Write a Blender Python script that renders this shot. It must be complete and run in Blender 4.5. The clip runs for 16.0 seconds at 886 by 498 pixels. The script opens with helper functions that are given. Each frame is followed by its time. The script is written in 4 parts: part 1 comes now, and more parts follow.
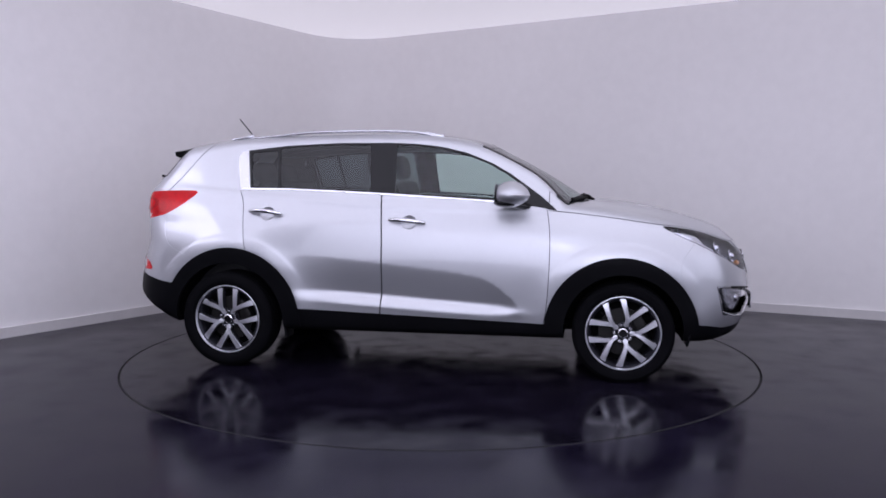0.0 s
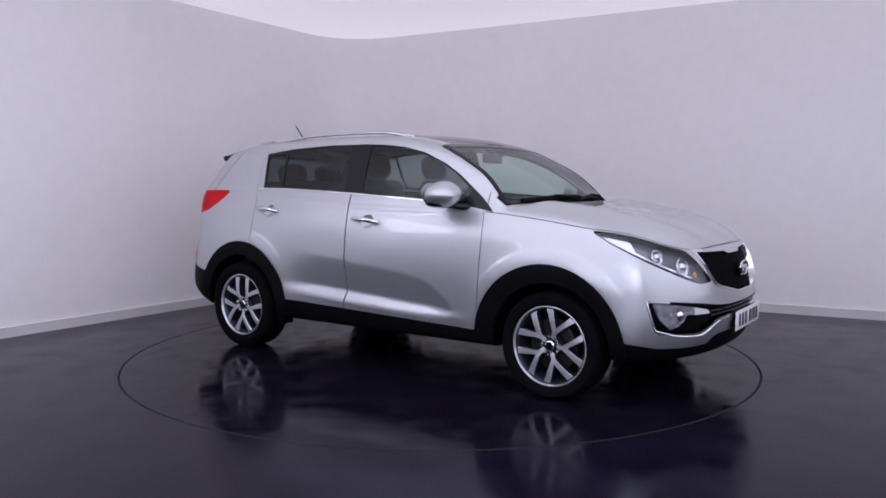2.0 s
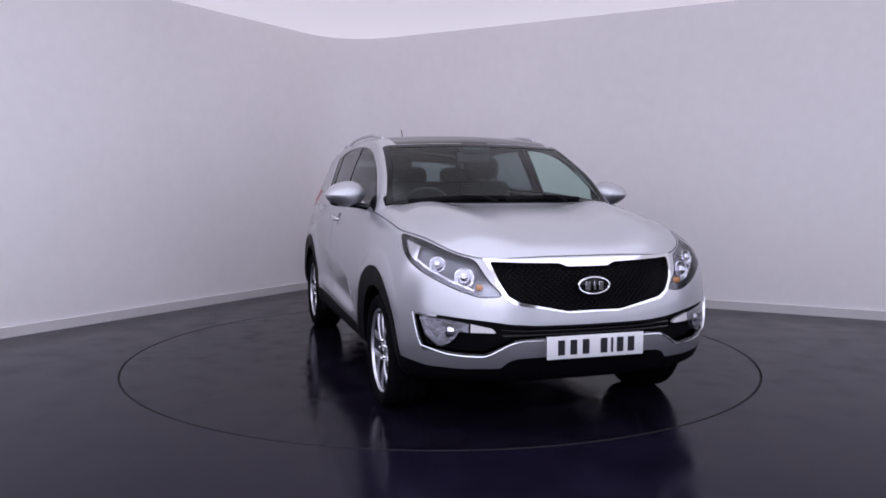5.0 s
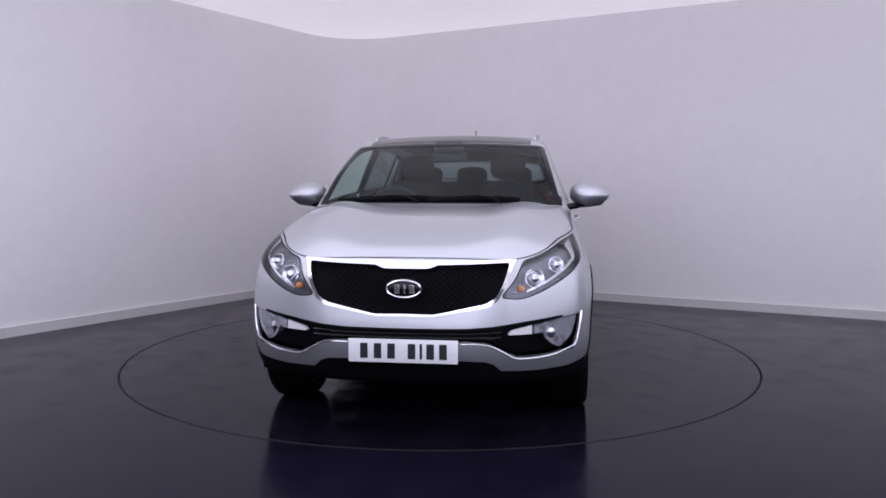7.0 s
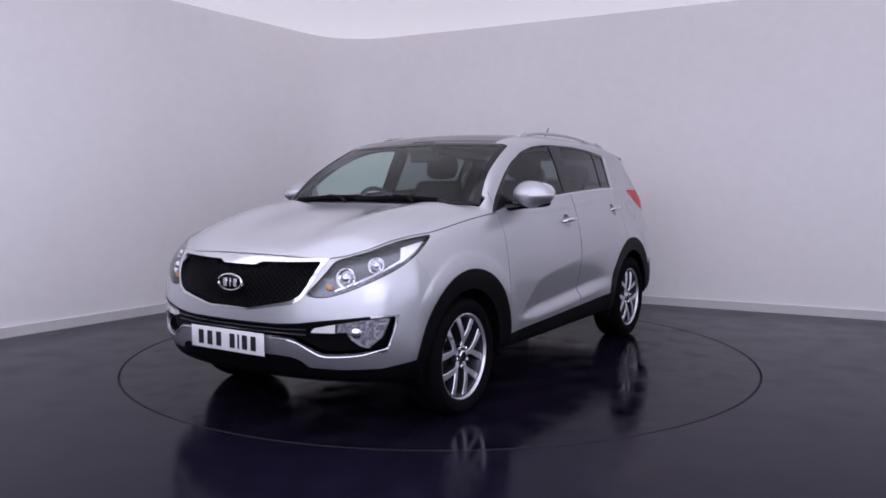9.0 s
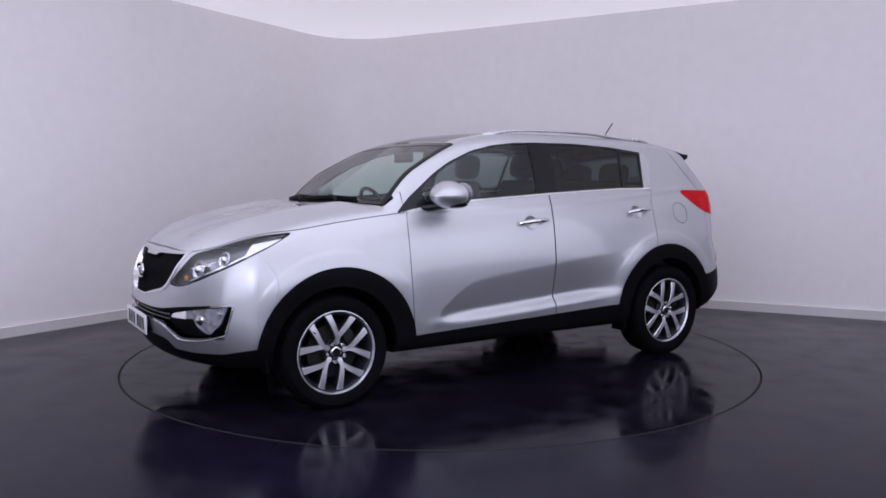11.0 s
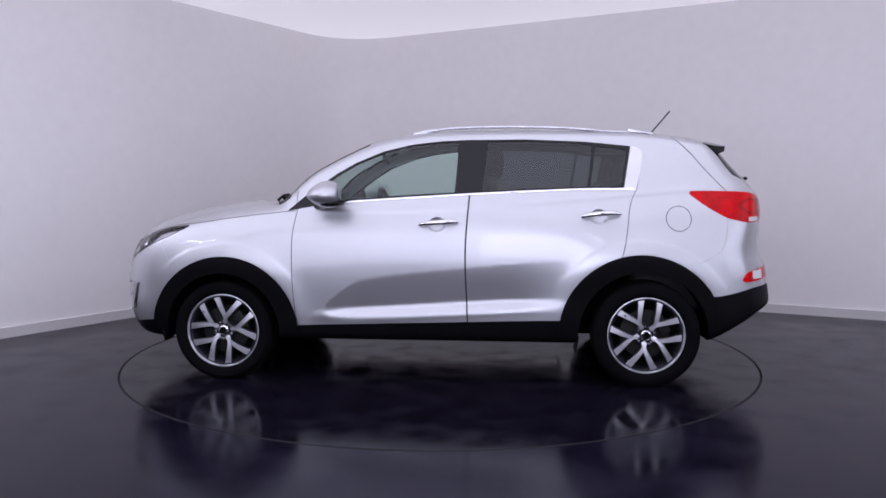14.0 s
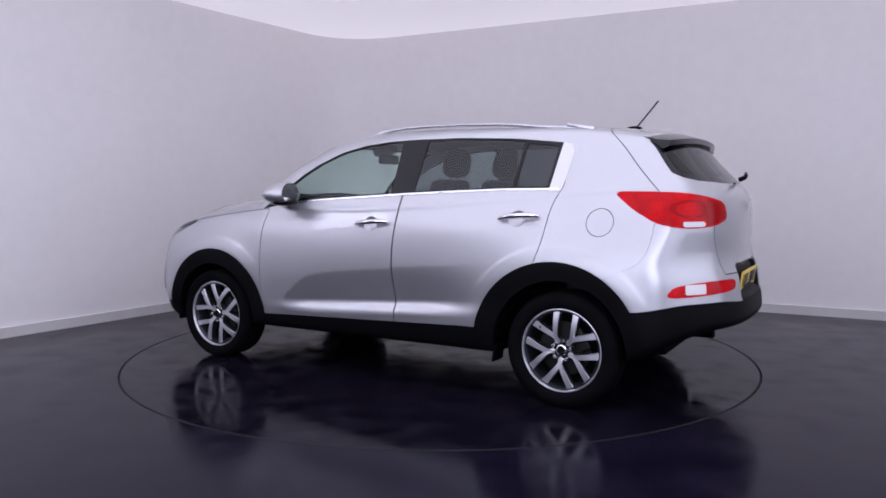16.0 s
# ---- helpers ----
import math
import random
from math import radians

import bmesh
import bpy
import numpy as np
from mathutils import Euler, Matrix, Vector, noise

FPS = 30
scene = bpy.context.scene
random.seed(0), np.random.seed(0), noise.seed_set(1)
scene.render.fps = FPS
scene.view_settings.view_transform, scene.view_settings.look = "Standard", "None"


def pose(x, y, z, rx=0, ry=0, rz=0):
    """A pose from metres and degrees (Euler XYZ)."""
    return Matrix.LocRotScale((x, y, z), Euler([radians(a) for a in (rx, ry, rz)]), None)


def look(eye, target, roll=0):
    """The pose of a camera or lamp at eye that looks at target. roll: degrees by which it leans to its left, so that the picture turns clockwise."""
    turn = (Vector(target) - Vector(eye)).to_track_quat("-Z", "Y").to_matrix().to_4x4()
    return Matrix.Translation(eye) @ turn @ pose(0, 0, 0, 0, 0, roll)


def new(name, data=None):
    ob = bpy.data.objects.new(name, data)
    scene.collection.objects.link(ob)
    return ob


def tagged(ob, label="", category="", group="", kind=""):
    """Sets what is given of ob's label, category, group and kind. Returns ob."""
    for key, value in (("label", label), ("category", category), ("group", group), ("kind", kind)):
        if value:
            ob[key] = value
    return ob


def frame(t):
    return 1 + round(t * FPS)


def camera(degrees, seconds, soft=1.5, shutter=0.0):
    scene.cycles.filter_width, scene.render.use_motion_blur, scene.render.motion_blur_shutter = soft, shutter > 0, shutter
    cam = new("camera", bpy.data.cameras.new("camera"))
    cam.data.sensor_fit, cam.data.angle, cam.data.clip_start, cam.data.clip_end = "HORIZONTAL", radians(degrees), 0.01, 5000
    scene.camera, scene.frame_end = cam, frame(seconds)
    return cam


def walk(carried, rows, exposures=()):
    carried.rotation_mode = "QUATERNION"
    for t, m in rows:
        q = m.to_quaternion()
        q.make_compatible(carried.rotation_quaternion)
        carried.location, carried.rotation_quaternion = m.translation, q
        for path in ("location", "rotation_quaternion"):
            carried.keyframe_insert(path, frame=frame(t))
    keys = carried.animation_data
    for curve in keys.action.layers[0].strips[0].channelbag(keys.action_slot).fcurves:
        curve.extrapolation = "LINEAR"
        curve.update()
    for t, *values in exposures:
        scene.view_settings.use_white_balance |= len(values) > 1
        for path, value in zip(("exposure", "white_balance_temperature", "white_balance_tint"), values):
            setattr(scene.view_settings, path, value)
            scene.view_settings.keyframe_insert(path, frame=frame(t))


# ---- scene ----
cam = camera(59.55, 16.0, soft=1.7)
EYE = (0.0, -5.736, 1.2195)
walk(cam, [(t, pose(*EYE, 90 - 4.560, 0, -0.197)) for t in (0.0, 16.0)],
     exposures=[(0.0, 0.0, 6500, 10), (16.0, 0.0, 6500, 10)])

# ---- world and lights ----
world = bpy.data.worlds.new("world")
scene.world = world
world.use_nodes = True
world.node_tree.nodes["Background"].inputs[0].default_value = (0.8, 0.82, 1.0, 1)
world.node_tree.nodes["Background"].inputs[1].default_value = 0.02


def area_lamp(x, y, z, sx, sy, power, colour=(0.785, 0.790, 1.0), aim=None):
    """A soft area lamp out of view: standing beside the camera, or hung facing down."""
    data = bpy.data.lights.new("unseen_area_light", "AREA")
    data.shape, data.size, data.size_y, data.energy, data.color = "RECTANGLE", sx, sy, power, colour
    ob = new("unseen_area_light", data)
    ob.matrix_world = look((x, y, z), aim or (x, y + 0.001, 0))
    return ob


CEIL = 3.03
# unseen lamps added behind and right of the camera for car and walls
area_lamp(-1.15, -5.36, 1.85, 4.8, 2.3, 84, aim=(0.95, -1.41, 1.60))
area_lamp(4.2, -4.3, 1.85, 6.4, 2.3, 84, aim=(-0.3, -1.9, 1.70))
# unseen fill added behind the camera to brighten the car's front
area_lamp(0.55, -6.15, 1.90, 1.8, 1.5, 30, aim=(0.4, -1.0, 1.3))
# unseen fill added high at the left to brighten the left wall
area_lamp(-4.5, -1.9, 2.80, 1.8, 0.6, 20, aim=(-3.6, 0.9, 1.5))
# unseen fill added under the ceiling over the camera's side, for walls and bonnet
area_lamp(-0.9, -2.2, CEIL - 0.03, 7.0, 2.6, 64)
# short tube lamps under the ceiling on the camera's side
for tx, ty in ((-2.1, -4.8), (-3.6, -3.1), (1.5, -5.0)):
    area_lamp(tx, ty, CEIL - 0.06, 0.6, 0.07, 2.2)


# ---- materials ----
def material(name, colour, rough=0.5, metal=0.0, **more):
    m = bpy.data.materials.new(name)
    m.use_nodes = True
    b = m.node_tree.nodes["Principled BSDF"]
    b.inputs["Base Color"].default_value = (*colour, 1)
    b.inputs["Roughness"].default_value = rough
    b.inputs["Metallic"].default_value = metal
    for key, value in more.items():
        b.inputs[key.replace("_", " ")].default_value = value
    return m


def grain(m, scale, amount, bump=0.0, distance=0.002, rough=0.0, second=None):
    """Uneven colour, gloss and relief from noise in the thing's own space."""
    t = m.node_tree
    b = t.nodes["Principled BSDF"]
    base = b.inputs["Base Color"].default_value[:]
    co = t.nodes.new("ShaderNodeTexCoord")
    total = None
    for s, a in ((scale, amount), (second or (scale * 14, amount * 0.6))):
        n = t.nodes.new("ShaderNodeTexNoise")
        n.inputs["Scale"].default_value, n.inputs["Detail"].default_value = s, 5
        t.links.new(co.outputs["Object"], n.inputs["Vector"])
        r = t.nodes.new("ShaderNodeMapRange")
        r.inputs["From Min"].default_value, r.inputs["From Max"].default_value = 0.3, 0.7
        r.inputs["To Min"].default_value, r.inputs["To Max"].default_value = 1 - a, 1 + a
        t.links.new(n.outputs["Fac"], r.inputs["Value"])
        if total is None:
            total, first = r, n
        else:
            mul = t.nodes.new("ShaderNodeMath")
            mul.operation = "MULTIPLY"
            t.links.new(total.outputs[0], mul.inputs[0])
            t.links.new(r.outputs[0], mul.inputs[1])
            total, fine = mul, n
    mix = t.nodes.new("ShaderNodeVectorMath")
    mix.operation = "SCALE"
    mix.inputs[0].default_value = base[:3]
    t.links.new(total.outputs[0], mix.inputs["Scale"])
    t.links.new(mix.outputs[0], b.inputs["Base Color"])
    if rough:
        r = t.nodes.new("ShaderNodeMapRange")
        mid = b.inputs["Roughness"].default_value
        r.inputs["From Min"].default_value, r.inputs["From Max"].default_value = 0.3, 0.7
        r.inputs["To Min"].default_value, r.inputs["To Max"].default_value = mid - rough, mid + rough
        t.links.new(first.outputs["Fac"], r.inputs["Value"])
        t.links.new(r.outputs[0], b.inputs["Roughness"])
    if bump:
        n = t.nodes.new("ShaderNodeBump")
        n.inputs["Strength"].default_value, n.inputs["Distance"].default_value = bump, distance
        t.links.new(fine.outputs["Fac"], n.inputs["Height"])
        t.links.new(n.outputs["Normal"], b.inputs["Normal"])
    return m


WALL = grain(material("wall_paint", (0.835, 0.812, 0.815), 0.7), 0.7, 0.025, 0.12, 0.002)
# emission adds an even glow to the white ceiling
CEILING = grain(material("glowing_white_ceiling", (0.80, 0.80, 0.81), 0.8, Emission_Color=(0.88, 0.83, 0.96, 1), Emission_Strength=0.51), 0.6, 0.02, 0.1, 0.002)
FLOOR = grain(material("floor_paint", (0.0066, 0.0053, 0.0125), 0.17, IOR=1.17), 4.0, 0.30, 0.08, 0.001, rough=0.07)
DISC = grain(material("turntable_paint", (0.0058, 0.0048, 0.0095), 0.15, IOR=1.165), 5.0, 0.35, 0.08, 0.001, rough=0.11)
# dark tone of the unseen wall, chosen to dim what the car mirrors
UNSEEN_DARK = grain(material("unseen_wall_dark_grey", (0.20, 0.197, 0.20), 0.7), 0.7, 0.04)
SKIRTING = grain(material("skirting_paint", (0.62, 0.60, 0.60), 0.5), 2.0, 0.04)
PIT = material("pit_black", (0.006, 0.006, 0.007), 0.9)


# ---- mesh tools ----
def shallow(parent):
    """The nearest parent that keeps a piece within two levels of its thing."""
    while parent.parent is not None and parent.parent.parent is not None:
        parent = parent.parent
    return parent


def link_mesh(name, bm, mat, parent=None, label="", smooth=True):
    me = bpy.data.meshes.new(name)
    bmesh.ops.recalc_face_normals(bm, faces=bm.faces)
    bm.to_mesh(me)
    bm.free()
    if smooth:
        me.polygons.foreach_set("use_smooth", [True] * len(me.polygons))
        me.set_sharp_from_angle(angle=radians(38))
    me.materials.append(mat)
    ob = new(name, me)
    if parent:
        ob.parent = shallow(parent)
    if label:
        ob["label"] = label
    return ob


part = link_mesh


def ring_band(bm, r0, r1, z0, z1, n=160):
    """A flat ring with thickness round the axis."""
    rows = []
    for r, z in ((r0, z0), (r0, z1), (r1, z1), (r1, z0)):
        rows.append([bm.verts.new((r * math.cos(2 * math.pi * i / n), r * math.sin(2 * math.pi * i / n), z)) for i in range(n)])
    for a in range(4):
        for i in range(n):
            bm.faces.new((rows[a][i], rows[a][(i + 1) % n], rows[(a + 1) % 4][(i + 1) % n], rows[(a + 1) % 4][i]))


# ---- the room ----
RING = 2.232
# plan of the walls' inner faces, going round; the far corner is rounded
PLAN_LEFT = Vector((0.537, 0.843)).normalized()
PLAN_RIGHT = Vector((0.880, -0.475)).normalized()


def room_plan():
    a = Vector((-2.07, 2.789))
    b = Vector((1.661, 2.596))
    d1, d2 = PLAN_LEFT, PLAN_RIGHT
    # where the two walls would meet
    k = d1.x * d2.y - d1.y * d2.x
    s = ((b.x - a.x) * d2.y - (b.y - a.y) * d2.x) / k
    meet = a + d1 * s
    back = 0.75
    p0, p2 = meet - d1 * back, meet + d2 * back
    curve = [p0 * (1 - u) ** 2 + meet * 2 * u * (1 - u) + p2 * u * u for u in [i / 14 for i in range(15)]]
    left_end = meet - d1 * 9.0
    right_end = meet + d2 * 9.5
    far = (left_end + d2 * 9.5)
    return left_end, curve, right_end, far


def wall_strip(name, points, z0, z1, thick, mat, label, outward):
    bm = bmesh.new()
    n = len(points)
    off = []
    for i, p in enumerate(points):
        d = (points[min(i + 1, n - 1)] - points[max(i - 1, 0)]).normalized()
        off.append(p + Vector((-d.y, d.x)) * thick * outward)
    inner = [[bm.verts.new((p.x, p.y, z)) for p in points] for z in (z0, z1)]
    outer = [[bm.verts.new((p.x, p.y, z)) for p in off] for z in (z0, z1)]
    for i in range(n - 1):
        bm.faces.new((inner[0][i], inner[0][i + 1], inner[1][i + 1], inner[1][i]))
        bm.faces.new((outer[0][i], outer[1][i], outer[1][i + 1], outer[0][i + 1]))
        bm.faces.new((inner[1][i], inner[1][i + 1], outer[1][i + 1], outer[1][i]))
        bm.faces.new((inner[0][i], outer[0][i], outer[0][i + 1], inner[0][i + 1]))
    for i in (0, n - 1):
        bm.faces.new((inner[0][i], inner[1][i], outer[1][i], outer[0][i]))
    return tagged(link_mesh(name, bm, mat), label, "wall" if "wall" in name else "baseboard", kind="structure")


LE, CURVE, RE, FAR = room_plan()
wall_strip("wall_back", [LE, *CURVE, RE], 0.0, CEIL, 0.15, WALL, "smooth pale grey painted studio wall with rounded corner", 1)
# closes the room out of view; kept dark to darken the car's reflections
wall_strip("unseen_wall_camera_side", [LE + Vector((0, -0.001)), FAR, RE], 0.0, CEIL, 0.15, UNSEEN_DARK, "unseen dark grey wall added on the camera's side to dim reflections", -1)
wall_strip("baseboard", [LE, *CURVE, RE], 0.0, 0.085, 0.018, SKIRTING, "low painted grey skirting along the studio wall", -1)

bm = bmesh.new()
bmesh.ops.create_grid(bm, x_segments=2, y_segments=2, size=12)
ceiling = tagged(link_mesh("ceiling", bm, CEILING), "softly glowing white studio ceiling", "ceiling", kind="structure")
ceiling.location = (1, -1, CEIL + 0.002)

bm = bmesh.new()
n = 160
rows = []
for r, z in ((RING + 0.004, -0.03), (RING + 0.004, 0.0), (4.0, 0.0), (14.0, 0.0)):
    rows.append([bm.verts.new((r * math.cos(2 * math.pi * i / n), r * math.sin(2 * math.pi * i / n), z)) for i in range(n)])
for a in range(3):
    for i in range(n):
        bm.faces.new((rows[a][i], rows[a][(i + 1) % n], rows[a + 1][(i + 1) % n], rows[a + 1][i]))
floor = tagged(link_mesh("floor", bm, FLOOR, smooth=False), "glossy dark blue-black painted studio floor", "floor", kind="structure")
bm = bmesh.new()
ring_band(bm, RING - 0.3, RING + 0.3, -0.08, -0.032)
tagged(link_mesh("turntable_pit", bm, PIT), "dark gap under the rim of the turntable", "pit", kind="structure")

bm = bmesh.new()
rows = [bm.verts.new((0, 0, 0))]
prev = None
for r, z in ((0.8, 0.0), (1.6, 0.0), (RING - 0.006, 0.0), (RING - 0.004, -0.002), (RING - 0.004, -0.03)):
    cur = [bm.verts.new((r * math.cos(2 * math.pi * i / n), r * math.sin(2 * math.pi * i / n), z)) for i in range(n)]
    for i in range(n):
        if prev is None:
            bm.faces.new((rows[0], cur[i], cur[(i + 1) % n]))
        else:
            bm.faces.new((prev[i], cur[i], cur[(i + 1) % n], prev[(i + 1) % n]))
    prev = cur
turntable = tagged(link_mesh("turntable", bm, DISC, smooth=False), "round glossy dark turntable set flush in the floor", "turntable")
bm = bmesh.new()
ring_band(bm, RING - 0.0115, RING - 0.0035, -0.024, 0.0006)
link_mesh("edge_ring", bm, PIT, turntable, "black edge of the turntable", smooth=False)

# ---- car materials ----
SILVER = grain(material("silver_metallic_paint", (0.485, 0.49, 0.52), 0.45, 0.86, Coat_Weight=1.0, Coat_Roughness=0.025), 3.0, 0.015, second=(420, 0.10))
BLACK_PLASTIC = grain(material("black_textured_plastic", (0.003, 0.003, 0.004), 0.5, IOR=1.16), 6.0, 0.15, 0.3, 0.0006, second=(400, 0.15))
BLACK_GLOSS = material("black_gloss_trim", (0.004, 0.004, 0.005), 0.12, IOR=1.35)
BLACK_MATT = material("matt_black", (0.003, 0.003, 0.0035), 0.8, IOR=1.15)
GAP = material("panel_gap_black", (0.03, 0.03, 0.033), 0.8)
CHROME = material("chrome", (0.74, 0.74, 0.76), 0.10, 1.0)
SATIN = material("satin_silver_trim", (0.56, 0.56, 0.59), 0.24, 0.9)
RUBBER = grain(material("tyre_rubber", (0.0035, 0.0035, 0.0045), 0.8, IOR=1.12), 9.0, 0.2, 0.3, 0.001, second=(160, 0.15))
ALLOY = grain(material("machined_alloy", (0.68, 0.68, 0.73), 0.38, 0.90), 8.0, 0.05)
ALLOY_DARK = material("dark_alloy_paint", (0.035, 0.035, 0.045), 0.35, 0.7)
IRON = grain(material("brake_iron", (0.012, 0.011, 0.011), 0.55, 0.5), 20.0, 0.2)
CLOTH = grain(material("dark_seat_cloth", (0.017, 0.018, 0.023), 0.9), 10.0, 0.2, 0.3, 0.001, second=(300, 0.2))
DASH = grain(material("dashboard_plastic", (0.022, 0.022, 0.025), 0.6), 8.0, 0.15, 0.2, 0.0005, second=(300, 0.1))
LINING = grain(material("grey_headlining", (0.14, 0.135, 0.135), 0.9), 12.0, 0.08)
RED_LENS = grain(material("red_lamp_lens", (0.50, 0.003, 0.007), 0.12, IOR=1.22), 9.0, 0.25, second=(60, 0.1))
RED_DARK = material("dark_red_lamp_lens", (0.32, 0.002, 0.005), 0.16, IOR=1.25)
CLEAR_WHITE = material("clear_white_lens", (0.68, 0.66, 0.68), 0.15, Coat_Weight=1.0)
AMBER = material("amber_lens", (0.62, 0.25, 0.07), 0.15)
PLATE_WHITE = grain(material("white_plate", (0.70, 0.70, 0.72), 0.3), 8.0, 0.05)
PLATE_YELLOW = grain(material("yellow_plate", (0.80, 0.58, 0.06), 0.3), 8.0, 0.03)
INK = material("plate_black", (0.012, 0.012, 0.016), 0.4)
LAMP_SILVER = material("lamp_reflector", (0.72, 0.72, 0.76), 0.14, 1.0)
FOG_SILVER = grain(material("fog_lamp_reflector", (0.27, 0.27, 0.31), 0.2, 0.8, Coat_Weight=1.0), 38.0, 0.6, 0.8, 0.006)
LAMP_GREY = material("lamp_bezel_grey", (0.15, 0.15, 0.17), 0.22, 0.6)


def glass(name, tint, rough=0.06):
    """A thin pane: what passes is tinted, the rest mirrors by the angle."""
    m = bpy.data.materials.new(name)
    m.use_nodes = True
    t = m.node_tree
    t.nodes.clear()
    out = t.nodes.new("ShaderNodeOutputMaterial")
    mix = t.nodes.new("ShaderNodeMixShader")
    see = t.nodes.new("ShaderNodeBsdfTransparent")
    see.inputs["Color"].default_value = (*tint, 1)
    gloss = t.nodes.new("ShaderNodeBsdfGlossy")
    gloss.inputs["Roughness"].default_value = rough
    edge = t.nodes.new("ShaderNodeLayerWeight")
    edge.inputs["Blend"].default_value = 0.5
    power = t.nodes.new("ShaderNodeMath")
    power.operation = "POWER"
    power.inputs[1].default_value = 5.0
    ramp = t.nodes.new("ShaderNodeMath")
    ramp.operation = "MULTIPLY_ADD"
    ramp.inputs[1].default_value, ramp.inputs[2].default_value = 0.9, 0.05
    t.links.new(edge.outputs["Facing"], power.inputs[0])
    t.links.new(power.outputs[0], ramp.inputs[0])
    t.links.new(ramp.outputs[0], mix.inputs[0])
    t.links.new(see.outputs[0], mix.inputs[1])
    t.links.new(gloss.outputs[0], mix.inputs[2])
    t.links.new(mix.outputs[0], out.inputs[0])
    return m


GLASS = glass("pale_green_glass", (0.74, 0.87, 0.82))
GLASS_DARK = glass("privacy_glass", (0.25, 0.29, 0.30))
LENS = glass("clear_lamp_lens", (0.93, 0.94, 0.96))
ROOF_GLASS = material("dark_roof_glass", (0.008, 0.008, 0.010), 0.06)


# ---- the car's form, in its own space: x forward, y to its left, z up ----
def natural(xs):
    """The matrix that turns values at xs into the second slopes of the smooth curve through them."""
    n = len(xs)
    h = np.diff(xs)
    a, b = np.eye(n), np.zeros((n, n))
    for i in range(1, n - 1):
        a[i, i - 1], a[i, i], a[i, i + 1] = h[i - 1], 2 * (h[i - 1] + h[i]), h[i]
        b[i, i - 1], b[i, i], b[i, i + 1] = 6 / h[i - 1], -6 / h[i - 1] - 6 / h[i], 6 / h[i]
    return np.linalg.solve(a, b)


def curve_of(points):
    """A smooth curve v(u) through points of rising u."""
    xs = np.array([p[0] for p in points], float)
    ys = np.array([p[1:] for p in points], float)
    m = natural(xs) @ ys

    def at(u):
        u = np.clip(u, xs[0], xs[-1])
        i = np.clip(np.searchsorted(xs, u) - 1, 0, len(xs) - 2)
        h = (xs[i + 1] - xs[i])[..., None]
        b = (u - xs[i])[..., None] / h
        a = 1 - b
        v = a * ys[i] + b * ys[i + 1] + ((a ** 3 - a) * m[i] + (b ** 3 - b) * m[i + 1]) * h * h / 6
        return v[..., 0] if v.shape[-1] == 1 else v
    return at


def step(a, b, v):
    u = np.clip((v - a) / (b - a), 0, 1)
    return u * u * (3 - 2 * u)


LEVELS = np.array([0.20, 0.30, 0.40, 0.55, 0.70, 0.85, 0.98, 1.06, 1.14, 1.22, 1.35, 1.50, 1.62])
LEVEL_M = natural(LEVELS)
SIDE = curve_of([
    (-2.35, 0.74, 0.77, 0.79, 0.80, 0.80, 0.78, 0.75, 0.72, 0.68, 0.64, 0.60, 0.54, 0.49),
    (-1.90, 0.80, 0.84, 0.86, 0.865, 0.86, 0.84, 0.80, 0.775, 0.745, 0.71, 0.665, 0.61, 0.57),
    (-1.40, 0.84, 0.87, 0.885, 0.89, 0.89, 0.875, 0.83, 0.80, 0.765, 0.73, 0.685, 0.63, 0.59),
    (-0.70, 0.85, 0.875, 0.89, 0.895, 0.90, 0.89, 0.865, 0.835, 0.80, 0.765, 0.715, 0.655, 0.61),
    (0.20, 0.85, 0.875, 0.89, 0.90, 0.905, 0.895, 0.865, 0.84, 0.81, 0.775, 0.725, 0.66, 0.61),
    (0.90, 0.85, 0.875, 0.885, 0.895, 0.90, 0.885, 0.85, 0.81, 0.77, 0.735, 0.68, 0.62, 0.57),
    (1.50, 0.83, 0.86, 0.875, 0.885, 0.89, 0.865, 0.81, 0.76, 0.71, 0.67, 0.62, 0.56, 0.51),
    (1.95, 0.78, 0.82, 0.845, 0.855, 0.855, 0.82, 0.75, 0.70, 0.66, 0.62, 0.57, 0.51, 0.46),
    (2.35, 0.70, 0.75, 0.78, 0.79, 0.79, 0.75, 0.68, 0.64, 0.60, 0.56, 0.51, 0.46, 0.42)])
TOP = curve_of([(-2.4, 1.30), (-2.1, 1.43), (-1.86, 1.52), (-1.6, 1.567), (-1.2, 1.592), (-0.7, 1.605), (-0.25, 1.606), (0.05, 1.594), (0.26, 1.568),
                (0.40, 1.530), (0.55, 1.458), (0.70, 1.380), (0.92, 1.250), (1.05, 1.166), (1.13, 1.124), (1.22, 1.106), (1.37, 1.088),
                (1.575, 1.055), (1.78, 1.006), (1.92, 0.958), (2.02, 0.912), (2.10, 0.855), (2.3, 0.68)])
NOSE = curve_of([(0.15, 1.96), (0.25, 2.075), (0.33, 2.13), (0.42, 2.165), (0.50, 2.18), (0.60, 2.175), (0.70, 2.16), (0.80, 2.130), (0.88, 2.085), (0.98, 2.0), (1.1, 1.85), (1.8, 1.4)])
TAIL = curve_of([(0.15, -1.90), (0.28, -2.06), (0.36, -2.165), (0.45, -2.205), (0.56, -2.20), (0.66, -2.185), (0.74, -2.170), (0.80, -2.147), (0.86, -2.137), (0.95, -2.137), (1.10, -2.133),
                 (1.19, -2.105), (1.25, -2.055), (1.35, -1.955), (1.45, -1.870), (1.53, -1.805), (1.70, -1.68)])
